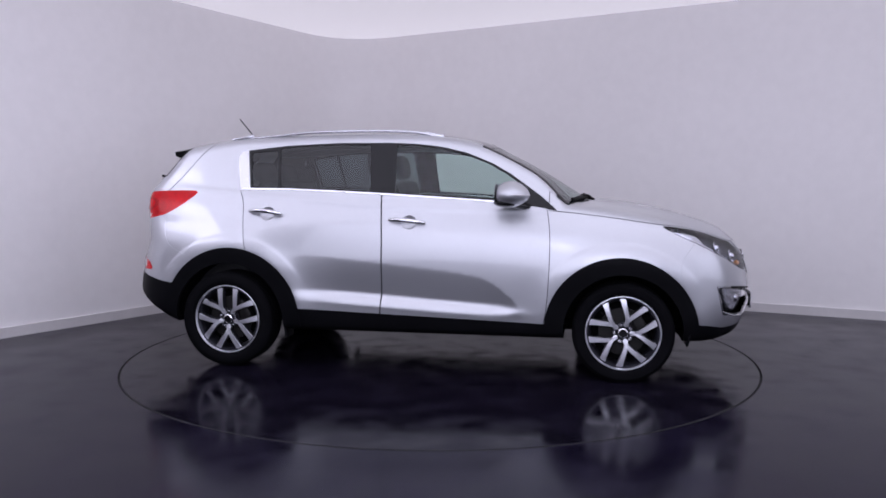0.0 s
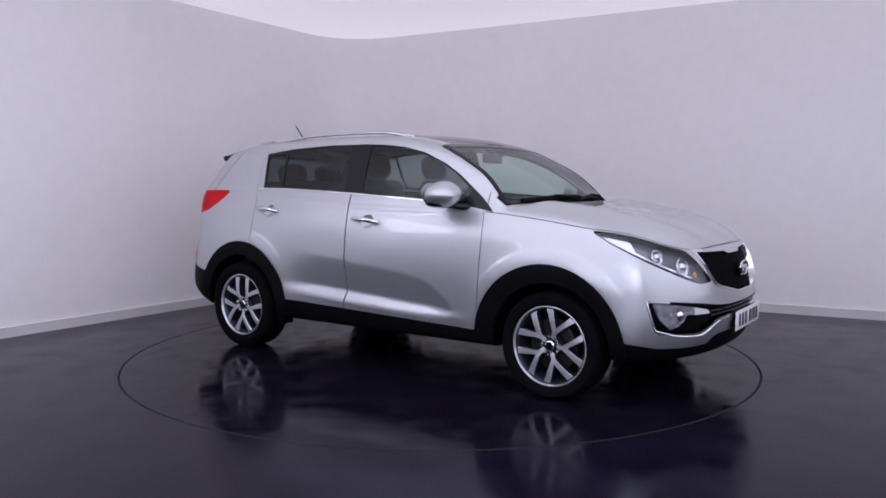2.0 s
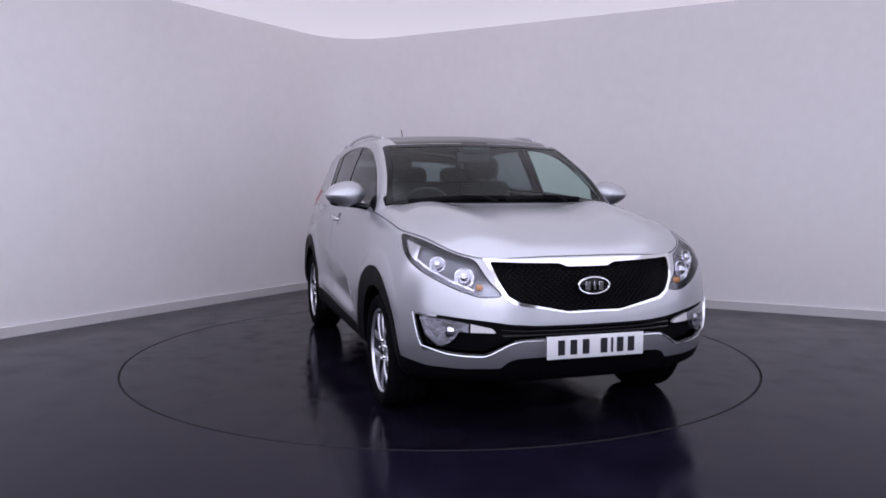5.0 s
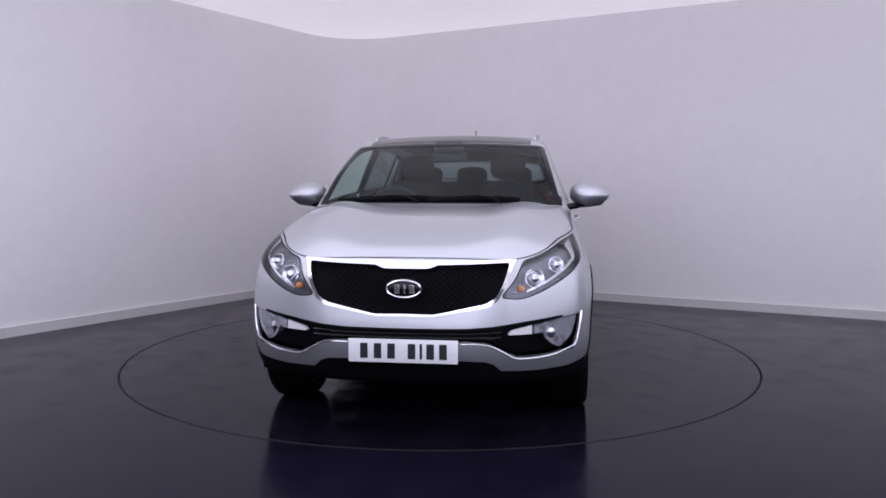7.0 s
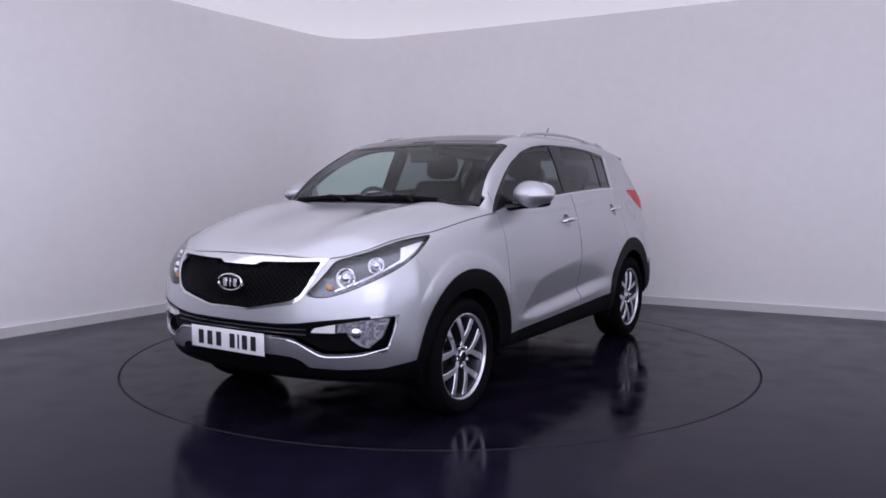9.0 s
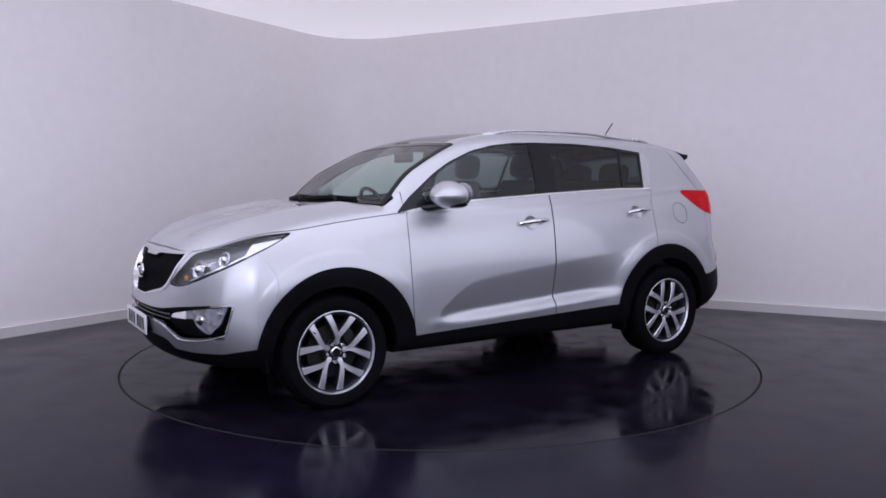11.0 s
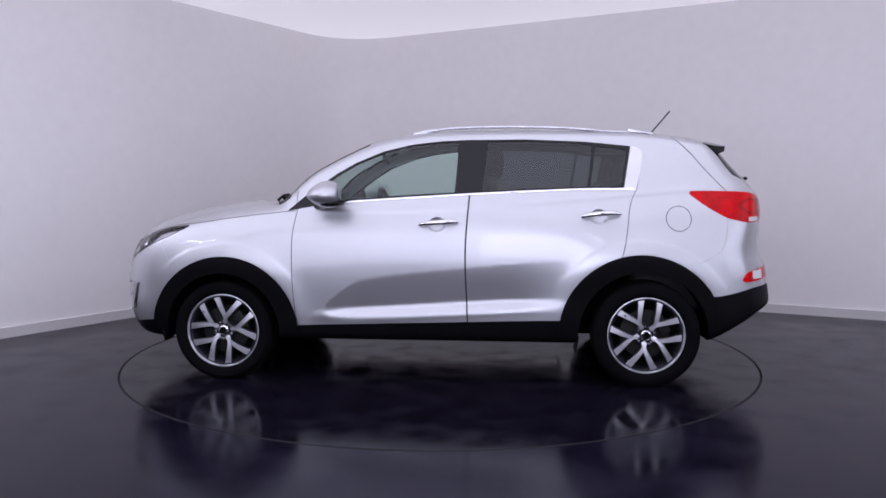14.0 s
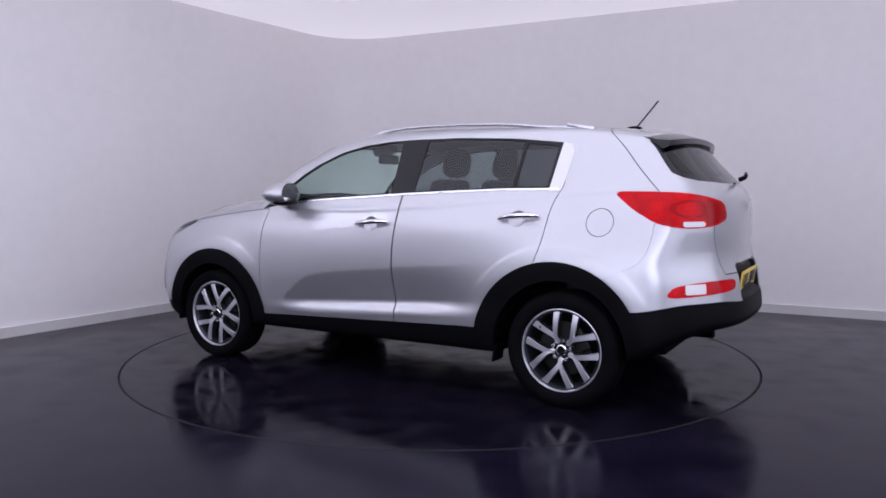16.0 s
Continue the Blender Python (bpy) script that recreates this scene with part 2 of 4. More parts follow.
FACET_TOP = curve_of([(-0.9, 0.785), (-0.713, 0.772), (-0.227, 0.730), (0.121, 0.695), (0.365, 0.662), (0.469, 0.632), (0.574, 0.560), (0.690, 0.455), (0.9, 0.25)])
FACET_LOW = curve_of([(-0.9, 0.545), (-0.5, 0.527), (0.0, 0.497), (0.68, 0.462), (0.9, 0.455)])
HUBS = ((1.32, 0.312), (-1.32, 0.322))
ARCH_OUT = ((1.302, 0.312, 0.474), (-1.282, 0.322, 0.492))
ARCH_IN = ((1.318, 0.312, 0.368), (-1.30, 0.322, 0.388))


def smax(a, b, k):
    return np.maximum(a, b) + k / 4 * np.clip(1 - np.abs(a - b) / k, 0, 1) ** 2


def side_width(x, z):
    vals = SIDE(x)
    m = vals @ LEVEL_M.T
    zc = np.clip(z, LEVELS[0], LEVELS[-1])
    i = np.clip(np.searchsorted(LEVELS, zc) - 1, 0, len(LEVELS) - 2)
    h = LEVELS[i + 1] - LEVELS[i]
    b = (zc - LEVELS[i]) / h
    a = 1 - b
    k = np.arange(len(x))
    w = a * vals[k, i] + b * vals[k, i + 1] + ((a ** 3 - a) * m[k, i] + (b ** 3 - b) * m[k, i + 1]) * h * h / 6
    for hx, hz, r0 in ARCH_OUT:
        r = np.hypot(x - hx, z - hz)
        w = w + (0.013 * np.exp(-((r - r0) / 0.085) ** 2) + 0.0028 * step(r0 + 0.100, r0 + 0.070, r) * step(0.55, 0.75, z)) * step(0.2, 0.45, z)
    # the lower door: a facet that leans in, over a ledge that stands out
    zt, zb = FACET_TOP(x), FACET_LOW(x)
    fade = step(-0.95, -0.40, x)
    deep = np.clip(zt - zb, 0, None) * 0.18 * fade * step(0.0, 0.06, zt - zb)
    u = np.clip((zt - z) / np.clip(zt - zb, 0.02, None), 0, 1.4)
    back = step(-0.085, 0.015, z - zb)
    w = w - deep * (u * u / (u + 0.05)) * back
    w = w + 0.008 * fade * step(0.8, 0.6, x) * np.exp(-((z - zb + 0.045) / 0.03) ** 2)
    # shoulder crease under the glass
    w = w + 0.004 * np.exp(-((z - (1.085 - 0.085 * x * step(1.5, -1.5, x) * 0.9)) / 0.018) ** 2) * step(1.2, 0.8, x) * step(-1.9, -1.5, x)
    return w


def bowed(x, y):
    """How far forward a place lies once the bow of screen and bonnet is taken out."""
    return x + (0.06 + 0.24 * step(0.72, 1.06, x)) * y * y * step(-0.3, 0.45, x)


def body(p):
    """Under nought inside the car's body, over nought outside."""
    x, y, z = p[:, 0], np.abs(p[:, 1]), p[:, 2]
    side = (y - side_width(x, z)) * 0.95
    xs = bowed(x, y)
    slope = np.where((x > 0.25) & (xs < 1.12), 0.88, 0.97)
    zt = TOP(xs) - 0.075 * y * y * (1 - 0.6 * step(0.2, 0.6, x)) - 0.10 * step(-1.2, -1.9, x) * y * y
    bonnet = step(1.08, 1.25, xs)
    zt = zt + 0.042 * bonnet * np.exp(-((y - (0.47 + 0.10 * (1.9 - x))) / 0.17) ** 2)
    top = (z - zt) * slope
    nose = (x - NOSE(z) + 0.20 * y * y + 0.30 * y ** 4) * 0.93
    tail = (TAIL(z) - x + 0.15 * y * y + 0.36 * y ** 4) * 0.93
    # number plate bay and crease of the tailgate
    tail = tail + 0.03 * step(0.34, 0.28, y) * step(0.60, 0.63, z) * step(0.80, 0.77, z)
    low = (0.262 + 0.005 * step(1.5, 2.1, x) + 0.20 * step(-1.55, -2.1, x)) - z
    f = smax(side, top, 0.055)
    f = smax(f, nose, 0.075)
    f = smax(f, tail, 0.065)
    return smax(f, low, 0.05)


def slope_of(p, e=6e-4):
    g = np.empty_like(p)
    for k in range(3):
        d = np.zeros(3)
        d[k] = e
        g[:, k] = (body(p + d) - body(p - d)) / (2 * e)
    return g


def shell_of(h):
    """Half of the body's skin (its left side) as vertices, normals and four-sided faces."""
    xs = np.arange(-2.30, 2.30, h)
    ys = (np.arange(0, int(1.0 / h)) - 0.5) * h
    zs = np.arange(0.20, 1.68, h)
    grid = np.empty((len(xs), len(ys), len(zs)))
    yy, zz = np.meshgrid(ys, zs, indexing="ij")
    for i, x in enumerate(xs):
        grid[i] = body(np.stack([np.full(yy.size, x), yy.ravel(), zz.ravel()], -1)).reshape(yy.shape)
    inside = grid < 0
    n = np.array(grid.shape) - 1
    count = np.zeros(n, int)
    offs = [(a, b, c) for a in (0, 1) for b in (0, 1) for c in (0, 1)]
    for a, b, c in offs:
        count += inside[a:a + n[0], b:b + n[1], c:c + n[2]]
    cells = np.argwhere((count > 0) & (count < 8))
    total, hits = np.zeros((len(cells), 3)), np.zeros(len(cells))
    for a in offs:
        for k in range(3):
            if a[k]:
                continue
            b = list(a)
            b[k] = 1
            va = grid[tuple((cells + a).T)]
            vb = grid[tuple((cells + b).T)]
            cross = (va < 0) != (vb < 0)
            t = np.where(cross, va / np.where(cross, va - vb, 1), 0)
            pt = np.array(a, float)[None] + t[:, None] * (np.array(b) - np.array(a))
            total += pt * cross[:, None]
            hits += cross
    local = total / hits[:, None]
    base = np.stack([xs[cells[:, 0]], ys[cells[:, 1]], zs[cells[:, 2]]], -1)
    v = base + local * h
    middle = cells[:, 1] == 0
    for _ in range(4):
        v[middle, 1] = 0
        g = slope_of(v)
        v = v - (body(v) / np.clip((g * g).sum(1), 0.05, None))[:, None].clip(-h, h) * g
    v[middle, 1] = 0
    g = slope_of(v)
    g[middle, 1] = 0
    nrm = g / np.linalg.norm(g, axis=1)[:, None]
    index = -np.ones(n, int)
    index[tuple(cells.T)] = np.arange(len(cells))
    faces = []
    for k in range(3):
        i1, i2 = [(1, 2), (0, 2), (0, 1)][k]
        lo = [slice(None)] * 3
        hi = [slice(None)] * 3
        lo[k], hi[k] = slice(0, -1), slice(1, None)
        edges = np.argwhere(inside[tuple(lo)] != inside[tuple(hi)])
        quad = []
        for d1, d2 in ((-1, -1), (0, -1), (0, 0), (-1, 0)):
            c = edges.copy()
            c[:, i1] += d1
            c[:, i2] += d2
            ok = ((c >= 0) & (c < n)).all(1)
            q = np.where(ok, index[tuple(np.clip(c, 0, n - 1).T)], -1)
            quad.append(q)
        q = np.stack(quad, -1)
        faces.append(q[(q >= 0).all(1)])
    f = np.concatenate(faces)
    cr = np.cross(v[f[:, 2]] - v[f[:, 0]], v[f[:, 3]] - v[f[:, 1]])
    flip = (cr * nrm[f].sum(1)).sum(1) < 0
    f[flip] = f[flip][:, ::-1]
    return v, nrm, [tuple(q) for q in f.tolist()]


def compact(v, n, faces):
    used = sorted({i for f in faces for i in f})
    to = {i: k for k, i in enumerate(used)}
    return v[used], n[used], [tuple(to[i] for i in f) for f in faces]


def split(sheet, field):
    """Cuts a sheet along the line where the field is nought: the part under nought, the part over it."""
    v, n, faces = sheet
    if not len(v):
        return sheet, sheet
    d = field(v)
    d = np.where(np.abs(d) < 1e-6, 1e-6, d)
    neg = (d < 0).tolist()
    dl = d.tolist()
    a, b, extra_v, extra_n, made = [], [], [], [], {}
    for f in faces:
        s = [neg[i] for i in f]
        if all(s):
            a.append(f)
        elif not any(s):
            b.append(f)
        else:
            fa, fb = [], []
            for i, j in zip(f, f[1:] + f[:1]):
                (fa if neg[i] else fb).append(i)
                if neg[i] != neg[j]:
                    key = (min(i, j), max(i, j))
                    if key not in made:
                        t = dl[key[0]] / (dl[key[0]] - dl[key[1]])
                        made[key] = len(v) + len(extra_v)
                        extra_v.append(v[key[0]] * (1 - t) + v[key[1]] * t)
                        extra_n.append(n[key[0]] * (1 - t) + n[key[1]] * t)
                    fa.append(made[key])
                    fb.append(made[key])
            if len(set(fa)) > 2:
                a.append(tuple(fa))
            if len(set(fb)) > 2:
                b.append(tuple(fb))
    if extra_v:
        v = np.concatenate([v, np.array(extra_v)])
        m = np.array(extra_n)
        n = np.concatenate([n, m / np.linalg.norm(m, axis=1)[:, None]])
    return compact(v, n, a), compact(v, n, b)


def rounded(points, per=6):
    """A closed outline through the points, softened at its corners."""
    p = [Vector(q) for q in points]
    out = []
    for i in range(len(p)):
        a, b, c = p[i - 1], p[i], p[(i + 1) % len(p)]
        r = min(0.35, 0.5)
        s, e = b + (a - b) * r, b + (c - b) * r
        for k in range(per + 1):
            u = k / per
            out.append(s * (1 - u) ** 2 + b * 2 * u * (1 - u) + e * u * u)
    return np.array([tuple(q) for q in out])


def outline(points, soft=True):
    """The signed distance to a closed outline in a plane, under nought inside."""
    q = rounded(points) if soft else np.array(points, float)
    a, b = q, np.roll(q, -1, 0)

    def at(u, w):
        best = np.full(len(u), 9.0)
        odd = np.zeros(len(u), bool)
        for (ax, ay), (bx, by) in zip(a, b):
            ex, ey = bx - ax, by - ay
            ll = ex * ex + ey * ey
            if ll < 1e-12:
                continue
            t = np.clip(((u - ax) * ex + (w - ay) * ey) / ll, 0, 1)
            best = np.minimum(best, np.hypot(u - ax - t * ex, w - ay - t * ey))
            if ay != by:
                odd ^= ((ay > w) != (by > w)) & (u < (bx - ax) * (w - ay) / (by - ay) + ax)
        return np.where(odd, -best, best)
    return at


def shifted(sheet, d):
    return sheet[0] + sheet[1] * d, sheet[1], sheet[2]


def mirrored(sheet):
    k = np.array([1, -1, 1])
    return sheet[0] * k, sheet[1] * k, [f[::-1] for f in sheet[2]]


def merged(*sheets):
    v, n, f, base = [], [], [], 0
    for s in sheets:
        v.append(s[0])
        n.append(s[1])
        f += [tuple(i + base for i in q) for q in s[2]]
        base += len(s[0])
    return np.concatenate(v), np.concatenate(n), f


def with_lip(sheet, deep):
    """Turns the open edges of a sheet inward, so that it has a thickness."""
    v, n, faces = sheet
    count = {}
    for f in faces:
        for i, j in zip(f, f[1:] + f[:1]):
            count[(i, j)] = 1
    rim = [(i, j) for (i, j) in count if (j, i) not in count and not (abs(v[i][1]) < 1e-6 and abs(v[j][1]) < 1e-6)]
    if not rim:
        return sheet
    nv, nn, nf = [], [], []
    base = len(v)
    for i, j in rim:
        side = np.cross(v[j] - v[i], n[i])
        ll = np.linalg.norm(side)
        if ll < 1e-9:
            continue
        k = base + len(nv)
        nv += [v[i], v[j], v[j] - n[j] * deep, v[i] - n[i] * deep]
        nn += [side / ll] * 4
        nf.append((k, k + 3, k + 2, k + 1))
    return np.concatenate([v, np.array(nv)]), np.concatenate([n, np.array(nn)]), faces + nf


def sheet_part(name, sheet, mat, parent, label="", lip=0.0):
    if lip:
        sheet = with_lip(sheet, lip)
    me = bpy.data.meshes.new(name)
    me.from_pydata(sheet[0].tolist(), [], sheet[2])
    me.polygons.foreach_set("use_smooth", [True] * len(me.polygons))
    me.update()
    me.normals_split_custom_set_from_vertices(sheet[1].tolist())
    me.materials.append(mat)
    ob = new(name, me)
    ob.parent = shallow(parent)
    if label:
        ob["label"] = label
    return ob


def pair(name, sheet, mat, parent, label="", lip=0.0):
    """The same part on the car's left and right side."""
    return sheet_part(name, sheet, mat, parent, label, lip), sheet_part(name, mirrored(sheet), mat, parent, label, lip)


def whole(name, sheet, mat, parent, label="", lip=0.0):
    """A part that spans both sides."""
    if lip:
        sheet = with_lip(sheet, lip)
    return sheet_part(name, merged(sheet, mirrored(sheet)), mat, parent, label)


def at_nose(y, z, out=0.0):
    """The place on the front of the body at y and z, and its normal."""
    lo, hi = 1.2, 2.4
    for _ in range(40):
        mid = (lo + hi) / 2
        if body(np.array([[mid, y, z]]))[0] < 0:
            lo = mid
        else:
            hi = mid
    nrm = slope_of(np.array([[lo, y, z]]))[0]
    nrm /= np.linalg.norm(nrm)
    return Vector((lo, y, z)) + Vector(nrm) * out, Vector(nrm)


def at_side(x, z, out=0.0):
    lo, hi = 0.2, 1.3
    for _ in range(40):
        mid = (lo + hi) / 2
        if body(np.array([[x, mid, z]]))[0] < 0:
            lo = mid
        else:
            hi = mid
    nrm = slope_of(np.array([[x, lo, z]]))[0]
    nrm /= np.linalg.norm(nrm)
    return Vector((x, lo, z)) + Vector(nrm) * out, Vector(nrm)


def at_top(x, y, out=0.0):
    lo, hi = 0.6, 1.8
    for _ in range(40):
        mid = (lo + hi) / 2
        if body(np.array([[x, y, mid]]))[0] < 0:
            lo = mid
        else:
            hi = mid
    nrm = slope_of(np.array([[x, y, lo]]))[0]
    nrm /= np.linalg.norm(nrm)
    return Vector((x, y, lo)) + Vector(nrm) * out, Vector(nrm)


# ---- small solids ----
def rbox(bm, centre, size, bevel=0.01, turn=(0, 0, 0), seg=3, taper=1.0):
    m = Matrix.LocRotScale(centre, Euler([radians(a) for a in turn]), None)
    made = bmesh.ops.create_cube(bm, size=1)["verts"]
    for w in made:
        k = taper if w.co.z > 0 else 1.0
        w.co = Vector((w.co.x * size[0] * k, w.co.y * size[1] * k, w.co.z * size[2]))
    edges = list({e for w in made for e in w.link_edges})
    res = bmesh.ops.bevel(bm, geom=edges, offset=bevel, segments=seg, profile=0.5, affect="EDGES")
    verts = {w for f in res["faces"] for w in f.verts} | {w for w in made if w.is_valid}
    verts |= {w for f in res["faces"] for e in f.edges for g in e.link_faces for w in g.verts}
    for w in verts:
        w.co = m @ w.co


def tube(bm, points, radius, seg=10, flat=1.0, taper=None):
    """A round bar along points."""
    p = [Vector(q) for q in points]
    rows = []
    for i, q in enumerate(p):
        d = (p[min(i + 1, len(p) - 1)] - p[max(i - 1, 0)]).normalized()
        a = d.cross(Vector((0, 0, 1)))
        a = a.normalized() if a.length > 1e-4 else Vector((1, 0, 0))
        b = a.cross(d)
        r = radius * (taper[i] if taper else 1)
        rows.append([bm.verts.new(q + a * math.cos(2 * math.pi * k / seg) * r + b * math.sin(2 * math.pi * k / seg) * r * flat) for k in range(seg)])
    for u, w in zip(rows, rows[1:]):
        for k in range(seg):
            bm.faces.new((u[k], u[(k + 1) % seg], w[(k + 1) % seg], w[k]))
    bm.faces.new(rows[0][::-1])
    bm.faces.new(rows[-1])


def lathe(bm, profile, seg=64, close=False):
    """Turns a profile of (radius, y) round the y axis."""
    rows = []
    for r, y in profile:
        rows.append([bm.verts.new((r * math.cos(2 * math.pi * k / seg), y, r * math.sin(2 * math.pi * k / seg))) for k in range(seg)])
    pairs = list(zip(rows, rows[1:])) + ([(rows[-1], rows[0])] if close else [])
    for u, w in pairs:
        for k in range(seg):
            bm.faces.new((u[k], u[(k + 1) % seg], w[(k + 1) % seg], w[k]))
    return rows


def ball(bm, centre, size, power=2.0, turn=(0, 0, 0), seg=24):
    """A rounded lump: an ellipsoid, squarer as the power grows."""
    m = Matrix.LocRotScale(centre, Euler([radians(a) for a in turn]), None)
    made = bmesh.ops.create_uvsphere(bm, u_segments=seg, v_segments=seg // 2, radius=1)["verts"]
    for w in made:
        c = w.co
        k = (abs(c.x) ** power + abs(c.y) ** power + abs(c.z) ** power) ** (-1 / power)
        w.co = m @ Vector((c.x * k * size[0], c.y * k * size[1], c.z * k * size[2]))


def dome(bm, centre, normal, radius, deep, seg=24, rings=5, ratio=1.0):
    """A shallow bowl or boss on a surface: the disc's edge at the centre's plane, its middle deep along the normal."""
    q = Vector(normal).to_track_quat("Z", "Y").to_matrix()
    top = bm.verts.new(Vector(centre) + Vector(normal) * deep)
    prev = None
    for i in range(1, rings + 1):
        u = i / rings
        cur = [bm.verts.new(Vector(centre) + q @ Vector((math.cos(2 * math.pi * k / seg) * radius * u, math.sin(2 * math.pi * k / seg) * radius * u * ratio, deep * (1 - u * u)))) for k in range(seg)]
        for k in range(seg):
            if prev is None:
                bm.faces.new((top, cur[k], cur[(k + 1) % seg]))
            else:
                bm.faces.new((prev[k], cur[k], cur[(k + 1) % seg], prev[(k + 1) % seg]))
        prev = cur


# ---- the car ----
car = tagged(new("car"), "silver metallic five-door SUV parked on the turntable", "car")
S2 = math.sqrt(2)
skin = shell_of(0.0125)
gaps = []


def cut(field):
    """Takes a region out of the skin."""
    global skin
    piece, skin = split(skin, field)
    return piece


def panel(field, gap=0.0024):
    """Takes a body panel out of the skin, with a narrow joint round it."""
    piece = cut(field)
    core, strip = split(piece, lambda v: field(v) + gap * 2)
    gaps.append(strip)
    return core


def radial(spec):
    return lambda v: np.hypot(v[:, 0] - spec[0], v[:, 2] - spec[1]) - spec[2]


def left_of(v, y):
    return y - v[:, 1]


# wheel openings, underbody and arch trims
for spec in ARCH_IN:
    cut(lambda v: np.maximum(radial(spec)(v), left_of(v, 0.50)))
underbody = cut(lambda v: v[:, 2] - (0.285 - 0.012 * step(1.5, 2.1, v[:, 0]) + 0.16 * step(-1.6, -2.1, v[:, 0])))
arch_front = cut(lambda v: np.maximum(radial(ARCH_OUT[0])(v), left_of(v, 0.55)))
arch_rear = cut(lambda v: np.maximum(radial(ARCH_OUT[1])(v), left_of(v, 0.55)))

# side glass
BELT = curve_of([(-1.4, 1.222), (-1.18, 1.214), (-0.92, 1.211), (-0.57, 1.197), (-0.23, 1.180), (0.12, 1.159), (0.5, 1.134), (0.63, 1.118), (0.88, 1.075), (1.0, 1.05)])
DLO_TOP = [(0.80, 1.165), (0.605, 1.305), (0.483, 1.375), (0.303, 1.449), (0.124, 1.490), (-0.055, 1.510), (-0.234, 1.518), (-0.591, 1.520), (-0.949, 1.505), (-1.237, 1.476)]
BELT_XS = [-1.190, -0.92, -0.57, -0.23, 0.12, 0.5, 0.63, 0.80, 0.905]
dlo_points = [(x, float(BELT(np.array(x)))) for x in BELT_XS] + [(0.91, 1.068)] + DLO_TOP
dlo_shape = outline(dlo_points, soft=False)


def dlo_field(v):
    return np.maximum(dlo_shape(v[:, 0], v[:, 2]), left_of(v, 0.4))


window_area = cut(dlo_field)
chrome_belt = cut(lambda v: np.maximum.reduce([np.abs(v[:, 2] - BELT(v[:, 0]) + 0.006) - 0.006, v[:, 0] - 0.60, -1.255 - v[:, 0], left_of(v, 0.4)]))
garnish_shape = outline([(-1.2405, 1.474), (-1.285, 1.468), (-1.308, 1.430), (-1.300, 1.36), (-1.262, 1.196), (-1.1925, 1.196), (-1.1945, 1.216)], soft=False)
garnish = cut(lambda v: np.maximum(garnish_shape(v[:, 0], v[:, 2]), left_of(v, 0.4)))


def glass_pane(points):
    global window_area
    shape = outline(points, soft=False)
    piece, window_area = split(window_area, lambda v: shape(v[:, 0], v[:, 2]))
    return piece


pane_front = glass_pane([(0.70, 1.130), (0.50, 1.146), (0.12, 1.170), (-0.148, 1.185), (-0.158, 1.30), (-0.168, 1.505), (-0.05, 1.500), (0.12, 1.480), (0.29, 1.440), (0.46, 1.372), (0.58, 1.304), (0.71, 1.21)])
pane_rear = glass_pane([(-0.318, 1.194), (-0.60, 1.208), (-0.965, 1.222), (-0.985, 1.35), (-1.000, 1.484), (-0.85, 1.499), (-0.60, 1.508), (-0.352, 1.506), (-0.337, 1.35)])
pane_quarter = glass_pane([(-0.985, 1.223), (-1.175, 1.226), (-1.213, 1.455), (-1.10, 1.468), (-1.022, 1.474)])


# windscreen, roof glass and rear window
def xs_of(v):
    return bowed(v[:, 0], v[:, 1])


def screen_edge(v):
    return v[:, 1] - (0.742 - 0.29 * (v[:, 2] - 1.139))


screen_all = cut(lambda v: np.maximum.reduce([xs_of(v) - 1.105, 0.43 - xs_of(v), screen_edge(v), 1.0 - v[:, 2]]))
cowl = cut(lambda v: np.maximum.reduce([xs_of(v) - 1.128, 1.0 - xs_of(v), v[:, 1] - 0.755, 1.0 - v[:, 2]]))
screen, screen_band = split(screen_all, lambda v: np.maximum.reduce([xs_of(v) - 1.075, 0.475 - xs_of(v), screen_edge(v) + 0.035]))
roof_panel = cut(lambda v: np.maximum.reduce([xs_of(v) - 0.423, -1.02 - v[:, 0], v[:, 1] - 0.550, 1.4 - v[:, 2]]))
roof_front, roof_back = split(roof_panel, lambda v: -0.32 - v[:, 0])
rear_shape = outline([(0, 1.238), (0.30, 1.242), (0.56, 1.254), (0.645, 1.272), (0.668, 1.295), (0.648, 1.36), (0.612, 1.468), (0.58, 1.492), (0, 1.50), (-0.3, 1.45), (-0.3, 1.3)], soft=False)
rear_all = cut(lambda v: np.maximum(rear_shape(v[:, 1], v[:, 2]), v[:, 0] + 1.55))
rear_pane, rear_band = split(rear_all, lambda v: rear_shape(v[:, 1], v[:, 2]) + 0.03)

# lamps, grille and bumper openings
lamp_shape = outline([(-1.180, 0.700), (-1.100, 0.780), (-1.022, 0.868), (-0.945, 0.887), (-0.87, 0.907), (-0.78, 0.935), (-0.70, 0.956), (-0.62, 0.970), (-0.513, 0.982), (-0.60, 0.905), (-0.68, 0.855), (-0.766, 0.810), (-0.87, 0.765), (-0.977, 0.722), (-1.083, 0.690)])


def lamp_field(v):
    return np.maximum(lamp_shape((v[:, 1] - v[:, 0]) / S2, v[:, 2]), 1.40 - v[:, 0])


lamp_lens = cut(lamp_field)
tail_shape = outline([(-0.578, 1.198), (-0.70, 1.199), (-0.85, 1.194), (-1.0, 1.175), (-1.165, 1.140), (-1.185, 1.045), (-1.06, 1.012), (-0.92, 1.003), (-0.80, 1.008), (-0.715, 1.030), (-0.64, 1.10)])


def tail_u(v):
    return (v[:, 0] + v[:, 1]) / S2


tail_lens = cut(lambda v: np.maximum(tail_shape(tail_u(v), v[:, 2]), v[:, 0] + 1.3))
